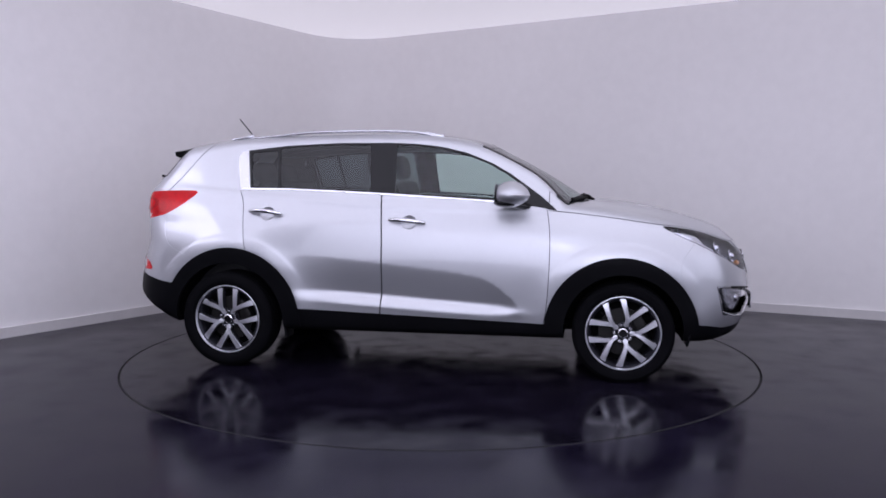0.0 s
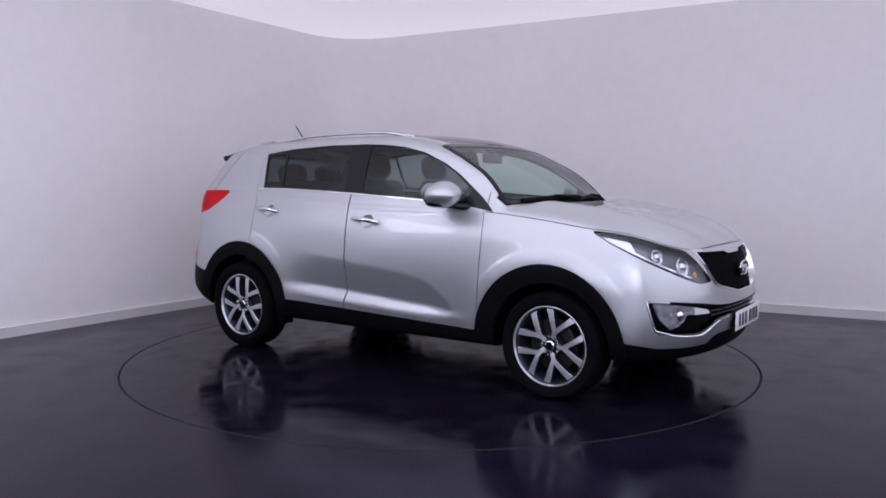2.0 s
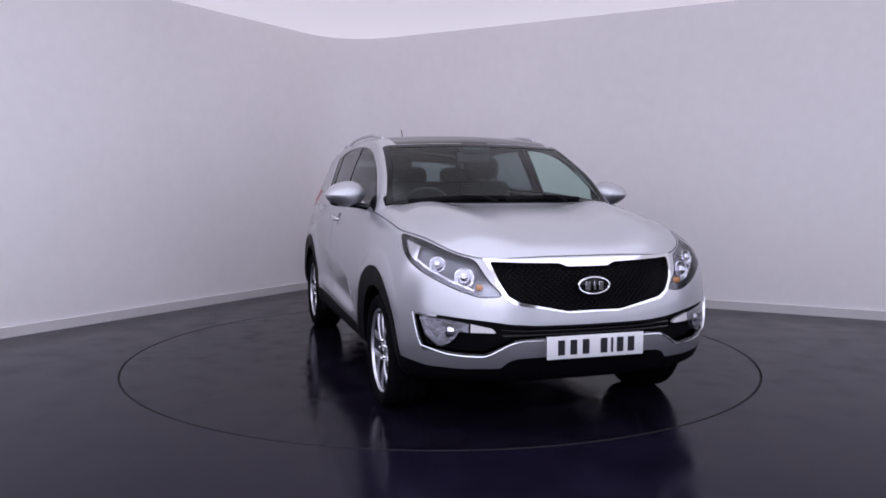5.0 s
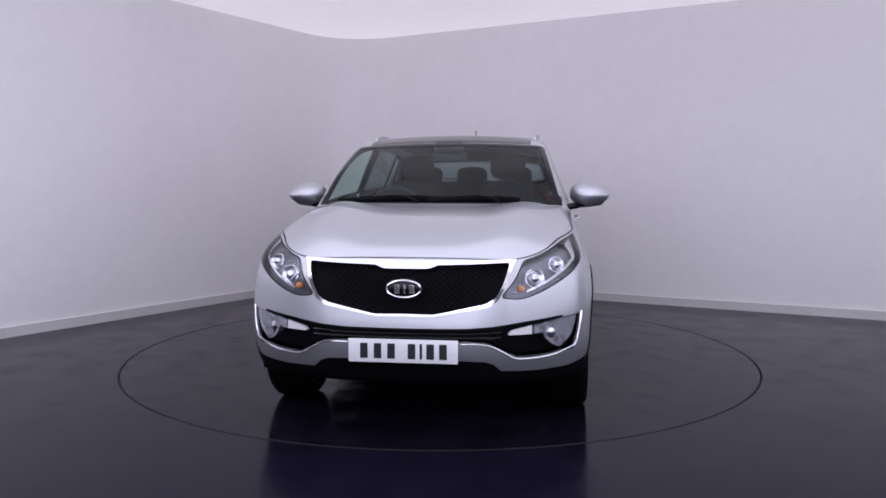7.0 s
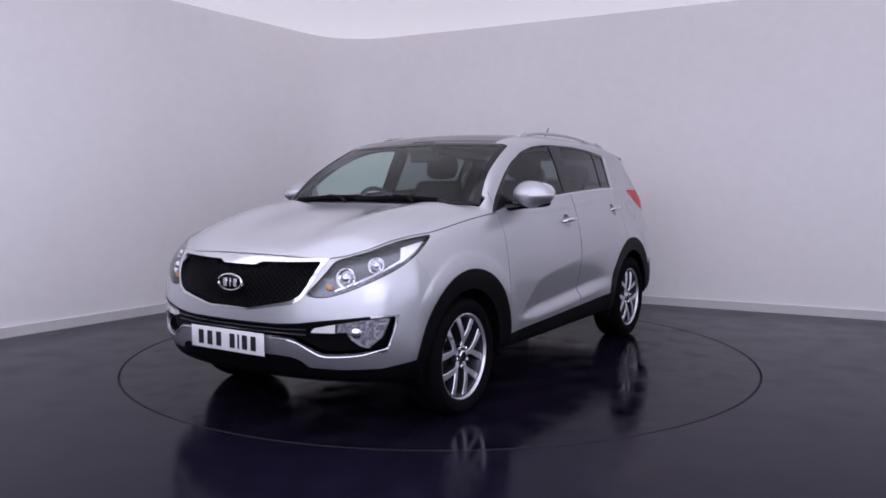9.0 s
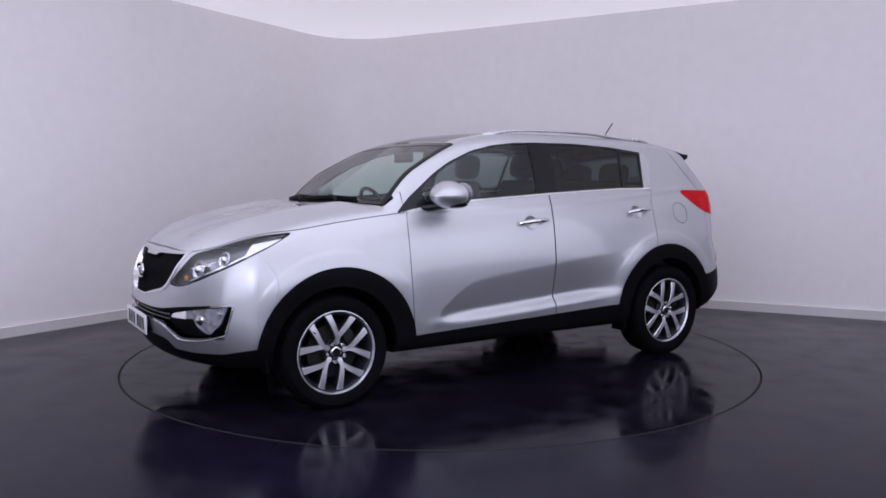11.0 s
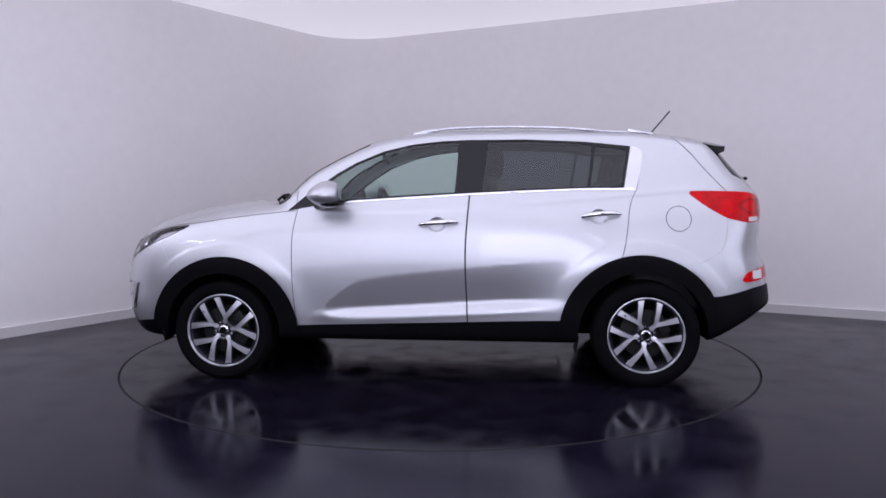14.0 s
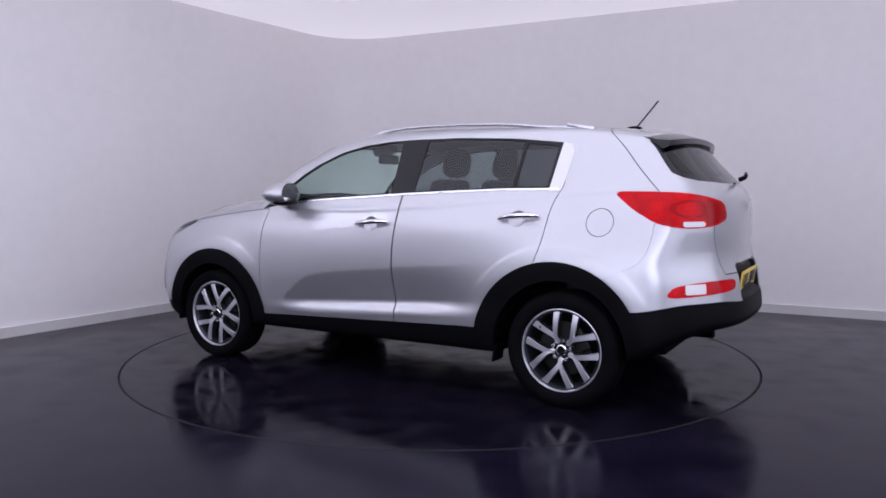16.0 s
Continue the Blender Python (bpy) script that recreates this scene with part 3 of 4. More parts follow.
reflector_shape = outline([(-0.722, 0.646), (-0.775, 0.708), (-0.95, 0.724), (-1.235, 0.726), (-1.225, 0.664), (-0.95, 0.652)])
reflector_lens = cut(lambda v: np.maximum(reflector_shape(tail_u(v), v[:, 2]), v[:, 0] + 1.3))

GRILLE_OUT = [(-0.5, 0.868), (0.30, 0.870), (0.520, 0.876), (0.500, 0.83), (0.478, 0.765), (0.440, 0.692), (0.395, 0.660), (0.25, 0.636), (0.13, 0.616), (0, 0.618), (-0.5, 0.618)]
GRILLE_IN = [(-0.5, 0.832), (0.108, 0.832), (0.150, 0.848), (0.30, 0.852), (0.488, 0.860), (0.476, 0.81), (0.455, 0.75), (0.424, 0.700), (0.380, 0.674), (0.25, 0.648), (0.14, 0.626), (0, 0.628), (-0.5, 0.628)]
gout, gin = outline(GRILLE_OUT, False), outline(GRILLE_IN, False)
grille_all = cut(lambda v: np.maximum(gout(v[:, 1], v[:, 2]), 1.75 - v[:, 0]))
grille_back, grille_chrome = split(grille_all, lambda v: gin(v[:, 1], v[:, 2]))

SLOT = [(-0.5, 0.560), (0.30, 0.562), (0.42, 0.570), (0.55, 0.588), (0.68, 0.602), (0.78, 0.613), (0.95, 0.628), (0.95, 0.43), (0.74, 0.428), (0.68, 0.416), (0.60, 0.410), (0.535, 0.408), (0.47, 0.440), (0.39, 0.482), (0.30, 0.490), (-0.5, 0.490)]
slot_shape = outline(SLOT, False)


def slot_field(v):
    return np.maximum(slot_shape(v[:, 1], v[:, 2]), 1.872 + 0.25 * (0.62 - v[:, 2]) - v[:, 0])


slot_all = cut(slot_field)
slot_edge, slot_back = split(slot_all, lambda v: -slot_field(v) - 0.010)
# the bright edge runs along the foot and the outer side of the opening alone
slot_bright, slot_edge = split(slot_edge, lambda v: np.minimum(v[:, 2] - 0.535, 0.742 - v[:, 1]))
INTAKE = [(-0.5, 0.405), (0.27, 0.405), (0.375, 0.400), (0.42, 0.385), (0.455, 0.350), (0.62, 0.345), (0.77, 0.352), (0.95, 0.40), (0.95, 0.1), (-0.5, 0.1)]
intake_shape = outline(INTAKE, False)
front_lip = cut(lambda v: np.maximum(intake_shape(v[:, 1], v[:, 2]), 1.60 - v[:, 0]))


# black sills and rear bumper
def sill_field(v):
    return np.maximum.reduce([v[:, 2] - (0.386 - 0.033 * v[:, 0]), np.abs(v[:, 0]) - 1.2, left_of(v, 0.4)])


sill = cut(sill_field)


def rear_low(v):
    return np.maximum(v[:, 2] - (0.568 + 0.045 * step(-1.70, -2.0, v[:, 0]) - 0.02 * step(0.6, 0.3, v[:, 1])), v[:, 0] + 1.6)


rear_clad = cut(rear_low)
plate_bay = cut(lambda v: np.maximum.reduce([np.abs(v[:, 1]) - 0.33, v[:, 2] - 0.775, 0.5 - v[:, 2], v[:, 0] + 2.0]))

# panels
HOOD_LINE = curve_of([(-1.7, 0.872), (-1.2, 0.872), (-1.035, 0.872), (-0.945, 0.888), (-0.87, 0.908), (-0.78, 0.937), (-0.70, 0.958), (-0.62, 0.972), (-0.513, 0.985), (-0.375, 1.012), (-0.233, 1.038), (-0.078, 1.061), (0.1, 1.08)])


def hood_field(v):
    return np.maximum.reduce([(HOOD_LINE((v[:, 1] - v[:, 0]) / S2) + 0.003) - v[:, 2], 1.128 - xs_of(v) - 0.04 * step(0.70, 0.78, v[:, 1]) * 8, 0.85 - v[:, 0]])


hood = panel(hood_field, 0.0025)
DOOR_A = curve_of([(0.25, 0.80), (0.42, 0.840), (0.564, 0.855), (0.70, 0.862), (0.81, 0.865), (0.984, 0.858), (1.08, 0.842), (1.3, 0.80)])
DOOR_B = curve_of([(0.25, -0.245), (0.424, -0.235), (0.705, -0.223), (0.88, -0.223), (1.163, -0.242), (1.3, -0.25)])
DOOR_C = curve_of([(0.25, -0.80), (0.787, -1.161), (1.009, -1.210), (1.173, -1.250), (1.196, -1.262), (1.3, -1.28)])


def front_door_field(v):
    return np.maximum.reduce([v[:, 0] - DOOR_A(v[:, 2]), DOOR_B(v[:, 2]) - v[:, 0], v[:, 2] - 1.225 + 0.125 * v[:, 0], left_of(v, 0.5)])


def rear_door_field(v):
    return np.maximum.reduce([v[:, 0] - DOOR_B(v[:, 2]), DOOR_C(v[:, 2]) - v[:, 0], v[:, 2] - 1.3, left_of(v, 0.5)])


front_door = panel(front_door_field)
rear_door = panel(rear_door_field)
GATE = curve_of([(0.6, -2.3), (0.99, -2.0), (1.20, -1.800), (1.34, -1.672), (1.486, -1.545), (1.53, -1.50), (1.7, -1.49)])


def gate_field(v):
    upper = np.maximum(v[:, 0] - GATE(v[:, 2]) - 0.03 * step(0.62, 0.4, v[:, 1]), 1.1 - v[:, 2])
    lower = np.maximum.reduce([v[:, 1] - 0.56 + 0.06 * step(1.0, 0.75, v[:, 2]), v[:, 2] - 1.15, v[:, 0] + 1.7, 0.748 - v[:, 2]])
    return np.minimum(upper, lower)


tailgate = panel(gate_field, 0.003)
BUMPER_R = curve_of([(0.3, -1.70), (0.60, -1.55), (0.765, -1.62), (0.80, -1.70), (0.86, -1.765), (0.94, -1.790), (1.05, -1.80), (1.2, -1.81)])
rear_bumper = panel(lambda v: np.maximum(v[:, 0] - BUMPER_R(v[:, 2]), v[:, 2] - 1.03), 0.0008)
BUMPER_F = curve_of([(0.2, 1.70), (0.55, 1.70), (0.68, 1.66), (0.76, 1.665), (0.85, 1.72), (0.95, 1.78), (1.2, 1.9)])
front_bumper = panel(lambda v: np.maximum(BUMPER_F(v[:, 2]) - v[:, 0], v[:, 2] - 0.95), 0.0005)
fender = panel(lambda v: np.maximum.reduce([0.80 - v[:, 0] + 0.001, v[:, 2] - 1.075, left_of(v, 0.4)]), 0.0005)
quarter, roof_skin = split(skin, lambda v: np.maximum.reduce([v[:, 0] + 0.7, v[:, 2] - 1.49, left_of(v, 0.35)]))
flap_shape = (-1.510, 1.030, 0.077)
flap, quarter_left = split(quarter, radial(flap_shape))
flap_core, flap_gap = split(flap, lambda v: radial(flap_shape)(v) + 0.004)
HANDLES = ((-0.045, 0.992), (-1.032, 1.042))


def handle_cup(door, spot):
    """The dished cup behind a door handle, and the door round it."""
    f = lambda v: np.hypot((v[:, 0] - spot[0]) / 1.15, v[:, 2] - spot[1]) - 0.046
    cup, rest = split(door, f)
    d = np.clip(-f(cup[0]) / 0.046, 0, 1)
    deep = 0.036 * (1 - (1 - d) ** 2)
    g = cup[0] - cup[1] * deep[:, None]
    tilt = np.stack([(g[:, 0] - spot[0]), 0 * d, (g[:, 2] - spot[1])], -1) * -26.0 * (1 - d)[:, None]
    n = cup[1] + tilt
    return (g, n / np.linalg.norm(n, axis=1)[:, None], cup[2]), rest


front_cup, front_door = handle_cup(front_door, HANDLES[0])
rear_cup, rear_door = handle_cup(rear_door, HANDLES[1])

# ---- put the panels on the car ----
whole("bonnet", hood, SILVER, car, lip=0.012)
whole("roof", roof_skin, SILVER, car, lip=0.012)
whole("sunroof_glass", roof_front, ROOF_GLASS, car, "dark tinted panoramic roof glass", lip=0.006)
whole("rear_roof_glass", shifted(roof_back, -0.001), ROOF_GLASS, car, "dark tinted panoramic roof glass", lip=0.006)
windscreen = whole("windscreen", shifted(screen, -0.002), GLASS, car, "clear slightly green windscreen glass")
whole("screen_border", screen_band, BLACK_GLOSS, windscreen, "black border of the windscreen", lip=0.006)
whole("cowl", shifted(cowl, -0.012), BLACK_PLASTIC, car, "black plastic scuttle below the windscreen")
gate_ob = whole("tailgate", tailgate, SILVER, car, lip=0.012)
rear_window = whole("rear_window", shifted(rear_pane, -0.002), GLASS_DARK, gate_ob, "dark privacy glass")
whole("window_border", rear_band, BLACK_GLOSS, gate_ob, "black border of the rear window", lip=0.006)
front_bumper_ob = whole("front_bumper", front_bumper, SILVER, car, lip=0.012)
whole("lower_lip", front_lip, BLACK_PLASTIC, front_bumper_ob, "black textured plastic lip", lip=0.02)
whole("intake_edge", slot_bright, SATIN, front_bumper_ob, "thin bright edge of the lower intake", lip=0.012)
whole("intake_rim", slot_edge, BLACK_PLASTIC, front_bumper_ob, lip=0.03)
slot_deep = np.where(slot_back[0][:, 1] > 0.40, 0.045, 0.035)[:, None]
whole("intake_back", (slot_back[0] - slot_back[1] * slot_deep, slot_back[1], slot_back[2]), BLACK_PLASTIC, front_bumper_ob, "black plastic intake insert")


# a bright tube added along the intake's lip to carry its highlight
def bead(bm):
    spots = [(0.27, 0.488), (0.34, 0.487), (0.40, 0.478), (0.45, 0.455), (0.50, 0.424), (0.54, 0.410), (0.60, 0.410), (0.66, 0.414), (0.71, 0.422)]
    line = curve_of([(i, *s) for i, s in enumerate(spots)])
    path = [at_nose(*line(np.array(i / 4)), 0.001)[0] for i in range(4 * len(spots) - 3)]
    path += [at_side(1.876 + 0.25 * (0.62 - z), z, 0.001)[0] for z in (0.455, 0.48, 0.51, 0.54, 0.57, 0.60, 0.615)]
    tube(bm, path, 0.004, 8)


for k in (1, -1):
    bm = bmesh.new()
    bead(bm)
    for w in bm.verts:
        w.co.y *= k
    part("lip_highlight_bead", bm, CHROME, front_bumper_ob, "thin chrome bead added for the highlight on the intake's lip")
rear_bumper_ob = whole("rear_bumper", rear_bumper, SILVER, car, lip=0.012)
whole("lower_cladding", shifted(rear_clad, 0.004), BLACK_PLASTIC, rear_bumper_ob, "black textured plastic lower bumper", lip=0.02)
whole("plate_recess", shifted(plate_bay, -0.004), BLACK_PLASTIC, rear_bumper_ob, "black recess for the number plate")
whole("underbody", underbody, BLACK_MATT, car, "black underside of the body")
grille_ob = whole("grille", shifted(grille_back, -0.035), BLACK_MATT, car, "black honeycomb grille")
whole("grille_surround", shifted(grille_chrome, 0.004), CHROME, grille_ob, "chrome grille surround", lip=0.04)
pair("front_wing", fender, SILVER, car, lip=0.012)
sheet_part("rear_quarter", quarter_left, SILVER, car, "silver rear quarter panel with fuel flap", 0.012)
sheet_part("rear_quarter", mirrored(quarter), SILVER, car, "", 0.012)
sheet_part("fuel_flap", flap_core, SILVER, car, "round silver fuel filler flap", 0.008)
gaps.append(flap_gap)
gap_sheet = shifted(merged(*[g for g in gaps[:-1] if len(g[2])]), -0.005)
sheet_part("panel_joints", merged(gap_sheet, mirrored(gap_sheet), shifted(flap_gap, -0.005)), GAP, car, "narrow dark joints between the body panels")["kind"] = "stuff"
pair("wheel_arch_trim", shifted(arch_front, 0.006), BLACK_PLASTIC, car, "black textured plastic arch trim", 0.03)
pair("wheel_arch_trim", shifted(arch_rear, 0.006), BLACK_PLASTIC, car, "black textured plastic arch trim", 0.03)
pair("sill_trim", shifted(sill, 0.003), BLACK_PLASTIC, car, "black textured plastic sill", 0.02)

door_obs = {}
for nm, sheet in (("front_door", front_door), ("rear_door", rear_door)):
    door_obs[nm] = pair(nm, sheet, SILVER, car, "", 0.012)
for nm, cup_sheet in (("front_door", front_cup), ("rear_door", rear_cup)):
    sheet_part("handle_cup", cup_sheet, SILVER, door_obs[nm][0])
    sheet_part("handle_cup", mirrored(cup_sheet), SILVER, door_obs[nm][1])
for nm, pane, mat, lab in (("front_door", pane_front, GLASS, "clear slightly green side window"), ("rear_door", pane_rear, GLASS_DARK, "dark privacy glass"),
                           ("rear_door", pane_quarter, GLASS_DARK, "dark privacy glass")):
    sheet_part("window_pane", shifted(pane, -0.004), mat, door_obs[nm][0], lab)
    sheet_part("window_pane", mirrored(shifted(pane, -0.004)), mat, door_obs[nm][1], lab)
wf, wr = split(window_area, lambda v: -0.243 - v[:, 0])
for nm, ring in (("front_door", wf), ("rear_door", wr)):
    sheet_part("window_surround", ring, BLACK_GLOSS, door_obs[nm][0], "black window frame", 0.010)
    sheet_part("window_surround", mirrored(ring), BLACK_GLOSS, door_obs[nm][1], "black window frame", 0.010)
cf, cr = split(chrome_belt, lambda v: -0.243 - v[:, 0])
for nm, strip in (("front_door", cf), ("rear_door", cr)):
    sheet_part("belt_moulding", shifted(strip, 0.004), CHROME, door_obs[nm][0], "chrome belt moulding", 0.008)
    sheet_part("belt_moulding", mirrored(shifted(strip, 0.004)), CHROME, door_obs[nm][1], "chrome belt moulding", 0.008)
sheet_part("pillar_garnish", shifted(garnish, 0.002), SATIN, door_obs["rear_door"][0], "bright pillar garnish", 0.006)
sheet_part("pillar_garnish", mirrored(shifted(garnish, 0.002)), SATIN, door_obs["rear_door"][1], "bright pillar garnish", 0.006)


def both(name, build, mat, parents, label=""):
    """Builds a solid on the left side with build(bm), and its mirror image on the right."""
    out = []
    for k, parent in zip((1, -1), parents if isinstance(parents, (tuple, list)) else (parents, parents)):
        bm = bmesh.new()
        build(bm)
        if k < 0:
            for w in bm.verts:
                w.co.y = -w.co.y
        out.append(part(name, bm, mat, parent, label))
    return out


# door handles
for (hx, hz), nm in zip(HANDLES, ("front_door", "rear_door")):
    def handle(bm):
        pts, k = [], []
        for i in range(13):
            u = i / 12
            x = hx + 0.116 - 0.232 * u - 0.012
            p, nrm = at_side(x, hz - 0.006 + 0.017 * u)
            pts.append(p + nrm * (0.013 + 0.030 * math.sin(math.pi * u) ** 0.6))
            k.append(0.55 + 0.45 * math.sin(math.pi * min(max(u, 0.04), 0.96)) ** 0.5)
        tube(bm, pts, 0.0155, 12, 1.0, k)
    both("door_handle", handle, CHROME, door_obs[nm], "chrome door handle")


# mirrors
def mirror_cap(bm):
    ball(bm, (0.626, 0.935, 1.176), (0.114, 0.128, 0.082), 2.1, (0, -6, -14), 32)
    for w in list(bm.verts):
        if w.co.x < 0.545 - 0.1 * (w.co.y - 0.945):
            w.co.x = 0.545 - 0.1 * (w.co.y - 0.945) + 0.15 * (w.co.x - 0.545)
        k = min(max((w.co.y - 0.86) / 0.19, 0), 1)
        w.co.z = 1.165 + (w.co.z - 1.165) * (1.06 - 0.30 * k * k)
        f = min(max((w.co.x - 0.60) / 0.14, 0), 1)
        w.co.z = 1.150 + (w.co.z - 1.150) * (1 - 0.34 * f * f)


mirrors = both("door_mirror", mirror_cap, SILVER, door_obs["front_door"], "silver door mirror cap")
both("mirror_foot", lambda bm: (tube(bm, [(0.72, 0.76, 1.092), (0.685, 0.82, 1.098), (0.645, 0.875, 1.108), (0.61, 0.93, 1.118)], 0.032, 12, 0.62, [1.3, 1.05, 1.0, 1.25])),
     BLACK_GLOSS, mirrors, "black mirror foot")
both("mirror_base", lambda bm: ball(bm, (0.592, 0.938, 1.125), (0.078, 0.092, 0.030), 2.2, (0, 0, -14)), BLACK_GLOSS, mirrors, "black lower shell")
both("indicator_strip", lambda bm: tube(bm, [(0.626 + 0.110 * math.cos(a) + 0.031 * math.sin(a), 0.935 - 0.0276 * math.cos(a) + 0.125 * math.sin(a), 1.168 + 0.004 * a) for a in [0.45 + 0.12 * i for i in range(12)]], 0.0055, 8, 0.7),
     CLEAR_WHITE, mirrors, "thin clear indicator strip")
both("mirror_glass", lambda bm: dome(bm, (0.539, 0.945, 1.183), (-1, -0.1, 0), 0.09, 0.002, ratio=0.72), CHROME, mirrors, "mirror glass")

# roof rails, aerial, spoiler, wipers
RAIL = curve_of([(-1.40, 0.560, 1.548), (-1.354, 0.565, 1.566), (-1.157, 0.578, 1.590), (-0.919, 0.585, 1.611), (-0.672, 0.590, 1.623), (-0.311, 0.590, 1.625), (-0.05, 0.585, 1.612), (0.06, 0.580, 1.590), (0.14, 0.575, 1.555)])
rail_pts = [(x, RAIL(np.array(x))[0], RAIL(np.array(x))[1] - 0.023) for x in np.linspace(-1.40, 0.14, 34)]
rails = both("roof_rail", lambda bm: tube(bm, rail_pts, 0.011, 10, 1.0), SATIN, car, "satin silver roof rail")


for x, ll in ((0.07, 0.10), (-1.31, 0.13)):
    def rail_foot(bm):
        p, _ = at_top(x, 0.575)
        rbox(bm, (x, 0.575, p.z + 0.006), (ll * 1.3, 0.022, 0.024), 0.008, (0, 12 if x > 0 else -10, 0))
    both("rail_foot", rail_foot, SATIN, rails)
bm = bmesh.new()
tube(bm, [(-1.475, 0.0, 1.60), (-1.53, 0.0, 1.665), (-1.60, 0.0, 1.750)], 0.0045, 8)
aerial = part("aerial", bm, BLACK_PLASTIC, car, "thin black roof aerial")
bm = bmesh.new()
ball(bm, (-1.455, 0, at_top(-1.455, 0)[0].z + 0.004), (0.05, 0.022, 0.018), 2.2)
part("aerial_base", bm, BLACK_PLASTIC, aerial)


def spoiler(bm):
    rows = []
    n = 24
    for i in range(n + 1):
        y = -0.60 + 1.20 * i / n
        k = abs(y) / 0.60
        back = -1.875 + 0.05 * k ** 3
        ref = min(abs(y), 0.585)
        z0 = at_top(-1.70, ref)[0].z
        ring = [(-1.68, z0 + 0.001), (-1.76, z0 - 0.016), (back, 1.503 - 0.030 * k ** 2), (back + 0.006, 1.474 - 0.032 * k ** 2), (-1.79, 1.470 - 0.04 * k ** 2), (-1.72, z0 - 0.05)]
        rows.append([bm.verts.new((x, y, z)) for x, z in ring])
    for u, w in zip(rows, rows[1:]):
        for j in range(6):
            bm.faces.new((u[j], u[(j + 1) % 6], w[(j + 1) % 6], w[j]))
    bm.faces.new(rows[0])
    bm.faces.new(rows[-1][::-1])


bm = bmesh.new()
spoiler(bm)
spoiler_ob = part("roof_spoiler", bm, BLACK_GLOSS, gate_ob, "gloss black roof spoiler")
bm = bmesh.new()
rbox(bm, (-1.846, 0, 1.482), (0.02, 0.30, 0.014), 0.004)
part("brake_light", bm, RED_DARK, spoiler_ob, "dark red high brake light")


def wiper(bm, pts, r=0.008):
    tube(bm, pts, r, 8, 1.4)


for pts in ([(0.30, -0.62), (0.34, -0.30), (0.36, 0.02)], [(0.30, -0.04), (0.33, 0.26), (0.30, 0.50)]):
    bm = bmesh.new()
    line = []
    for i in range(15):
        u = i / 14
        y = pts[0][1] + (pts[2][1] - pts[0][1]) * u
        xs = 1.105 - 0.03 * math.sin(math.pi * u * 0.8)
        p, nrm = at_top(xs - 0.30 * y * y, y)
        line.append(p + nrm * 0.010)
    wiper(bm, line, 0.010)
    blade = part("wiper_blade", bm, BLACK_PLASTIC, car, "black wiper blade at the foot of the windscreen")
    bm = bmesh.new()
    y0 = pts[2][1] - 0.12
    p0, n0 = at_top(1.135 - 0.3 * y0 * y0, y0)
    tube(bm, [p0 + n0 * 0.01, (p0 + line[8]) / 2 + Vector((0, 0, 0.022)), line[7] + Vector((0, 0, 0.012))], 0.011, 8, 0.8)
    part("wiper_arm", bm, BLACK_PLASTIC, blade)
bm = bmesh.new()
tube(bm, [(-2.085, 0.02, 1.262), (-2.118, 0.02, 1.275), (-2.125, 0.03, 1.285)], 0.013, 8)
tube(bm, [(-2.118, 0.02, 1.278), (-2.10, -0.15, 1.290), (-2.065, -0.36, 1.305)], 0.010, 8)
part("rear_wiper", bm, BLACK_PLASTIC, gate_ob, "black rear wiper")

# head lamps
inner = lambda s, d: (s[0] - s[1] * d, s[1], s[2])
lamps = pair("headlamp", inner(lamp_lens, 0.038), LAMP_GREY, car, "clear headlamp with round projectors and amber indicator")
lens_rim, lens_core = split(lamp_lens, lambda v: -lamp_field(v) - 0.0045)
lamp_tail, _ = split(inner(lamp_lens, 0.022), lambda v: np.maximum(-0.705 - (v[:, 1] - v[:, 0]) / S2 + 0.25 * (v[:, 2] - 0.9), lamp_shape((v[:, 1] - v[:, 0]) / S2, v[:, 2]) + 0.012))
lamp_foot, _ = split(inner(lamp_lens, 0.026), lambda v: np.maximum(np.abs(lamp_shape((v[:, 1] - v[:, 0]) / S2, v[:, 2]) + 0.020) - 0.005, v[:, 2] - 0.90 + 0.55 * np.clip(-(v[:, 1] - v[:, 0]) / S2 - 0.72, 0, 1)))
for k, ob in zip((1, -1), lamps):
    m = (lambda s: s) if k > 0 else mirrored
    sheet_part("tail_reflector", m(lamp_tail), LAMP_SILVER, ob, "bright silver reflector at the lamp's tail", 0.01)
    sheet_part("light_strip", m(lamp_foot), LAMP_SILVER, ob, "chrome strip along the lamp's foot", 0.01)
    sheet_part("lens", m(lens_core), LENS, ob, "clear lamp lens")
    sheet_part("bezel", m(lens_rim), BLACK_GLOSS, ob, "thin black lamp rim", 0.038)


def on_lamp(u, z, deep):
    """A place behind the lamp's lens by its slanting coordinate."""
    d = np.array([1, 1, 0]) / S2
    a = np.array([-u / S2, u / S2, z])
    lo, hi = 0.5, 2.6
    for _ in range(40):
        mid = (lo + hi) / 2
        q = a + d * mid
        if body(q[None])[0] < 0:
            lo = mid
        else:
            hi = mid
    q = a + d * lo
    nrm = slope_of(q[None])[0]
    nrm /= np.linalg.norm(nrm)
    return Vector(q - nrm * deep), Vector(nrm)


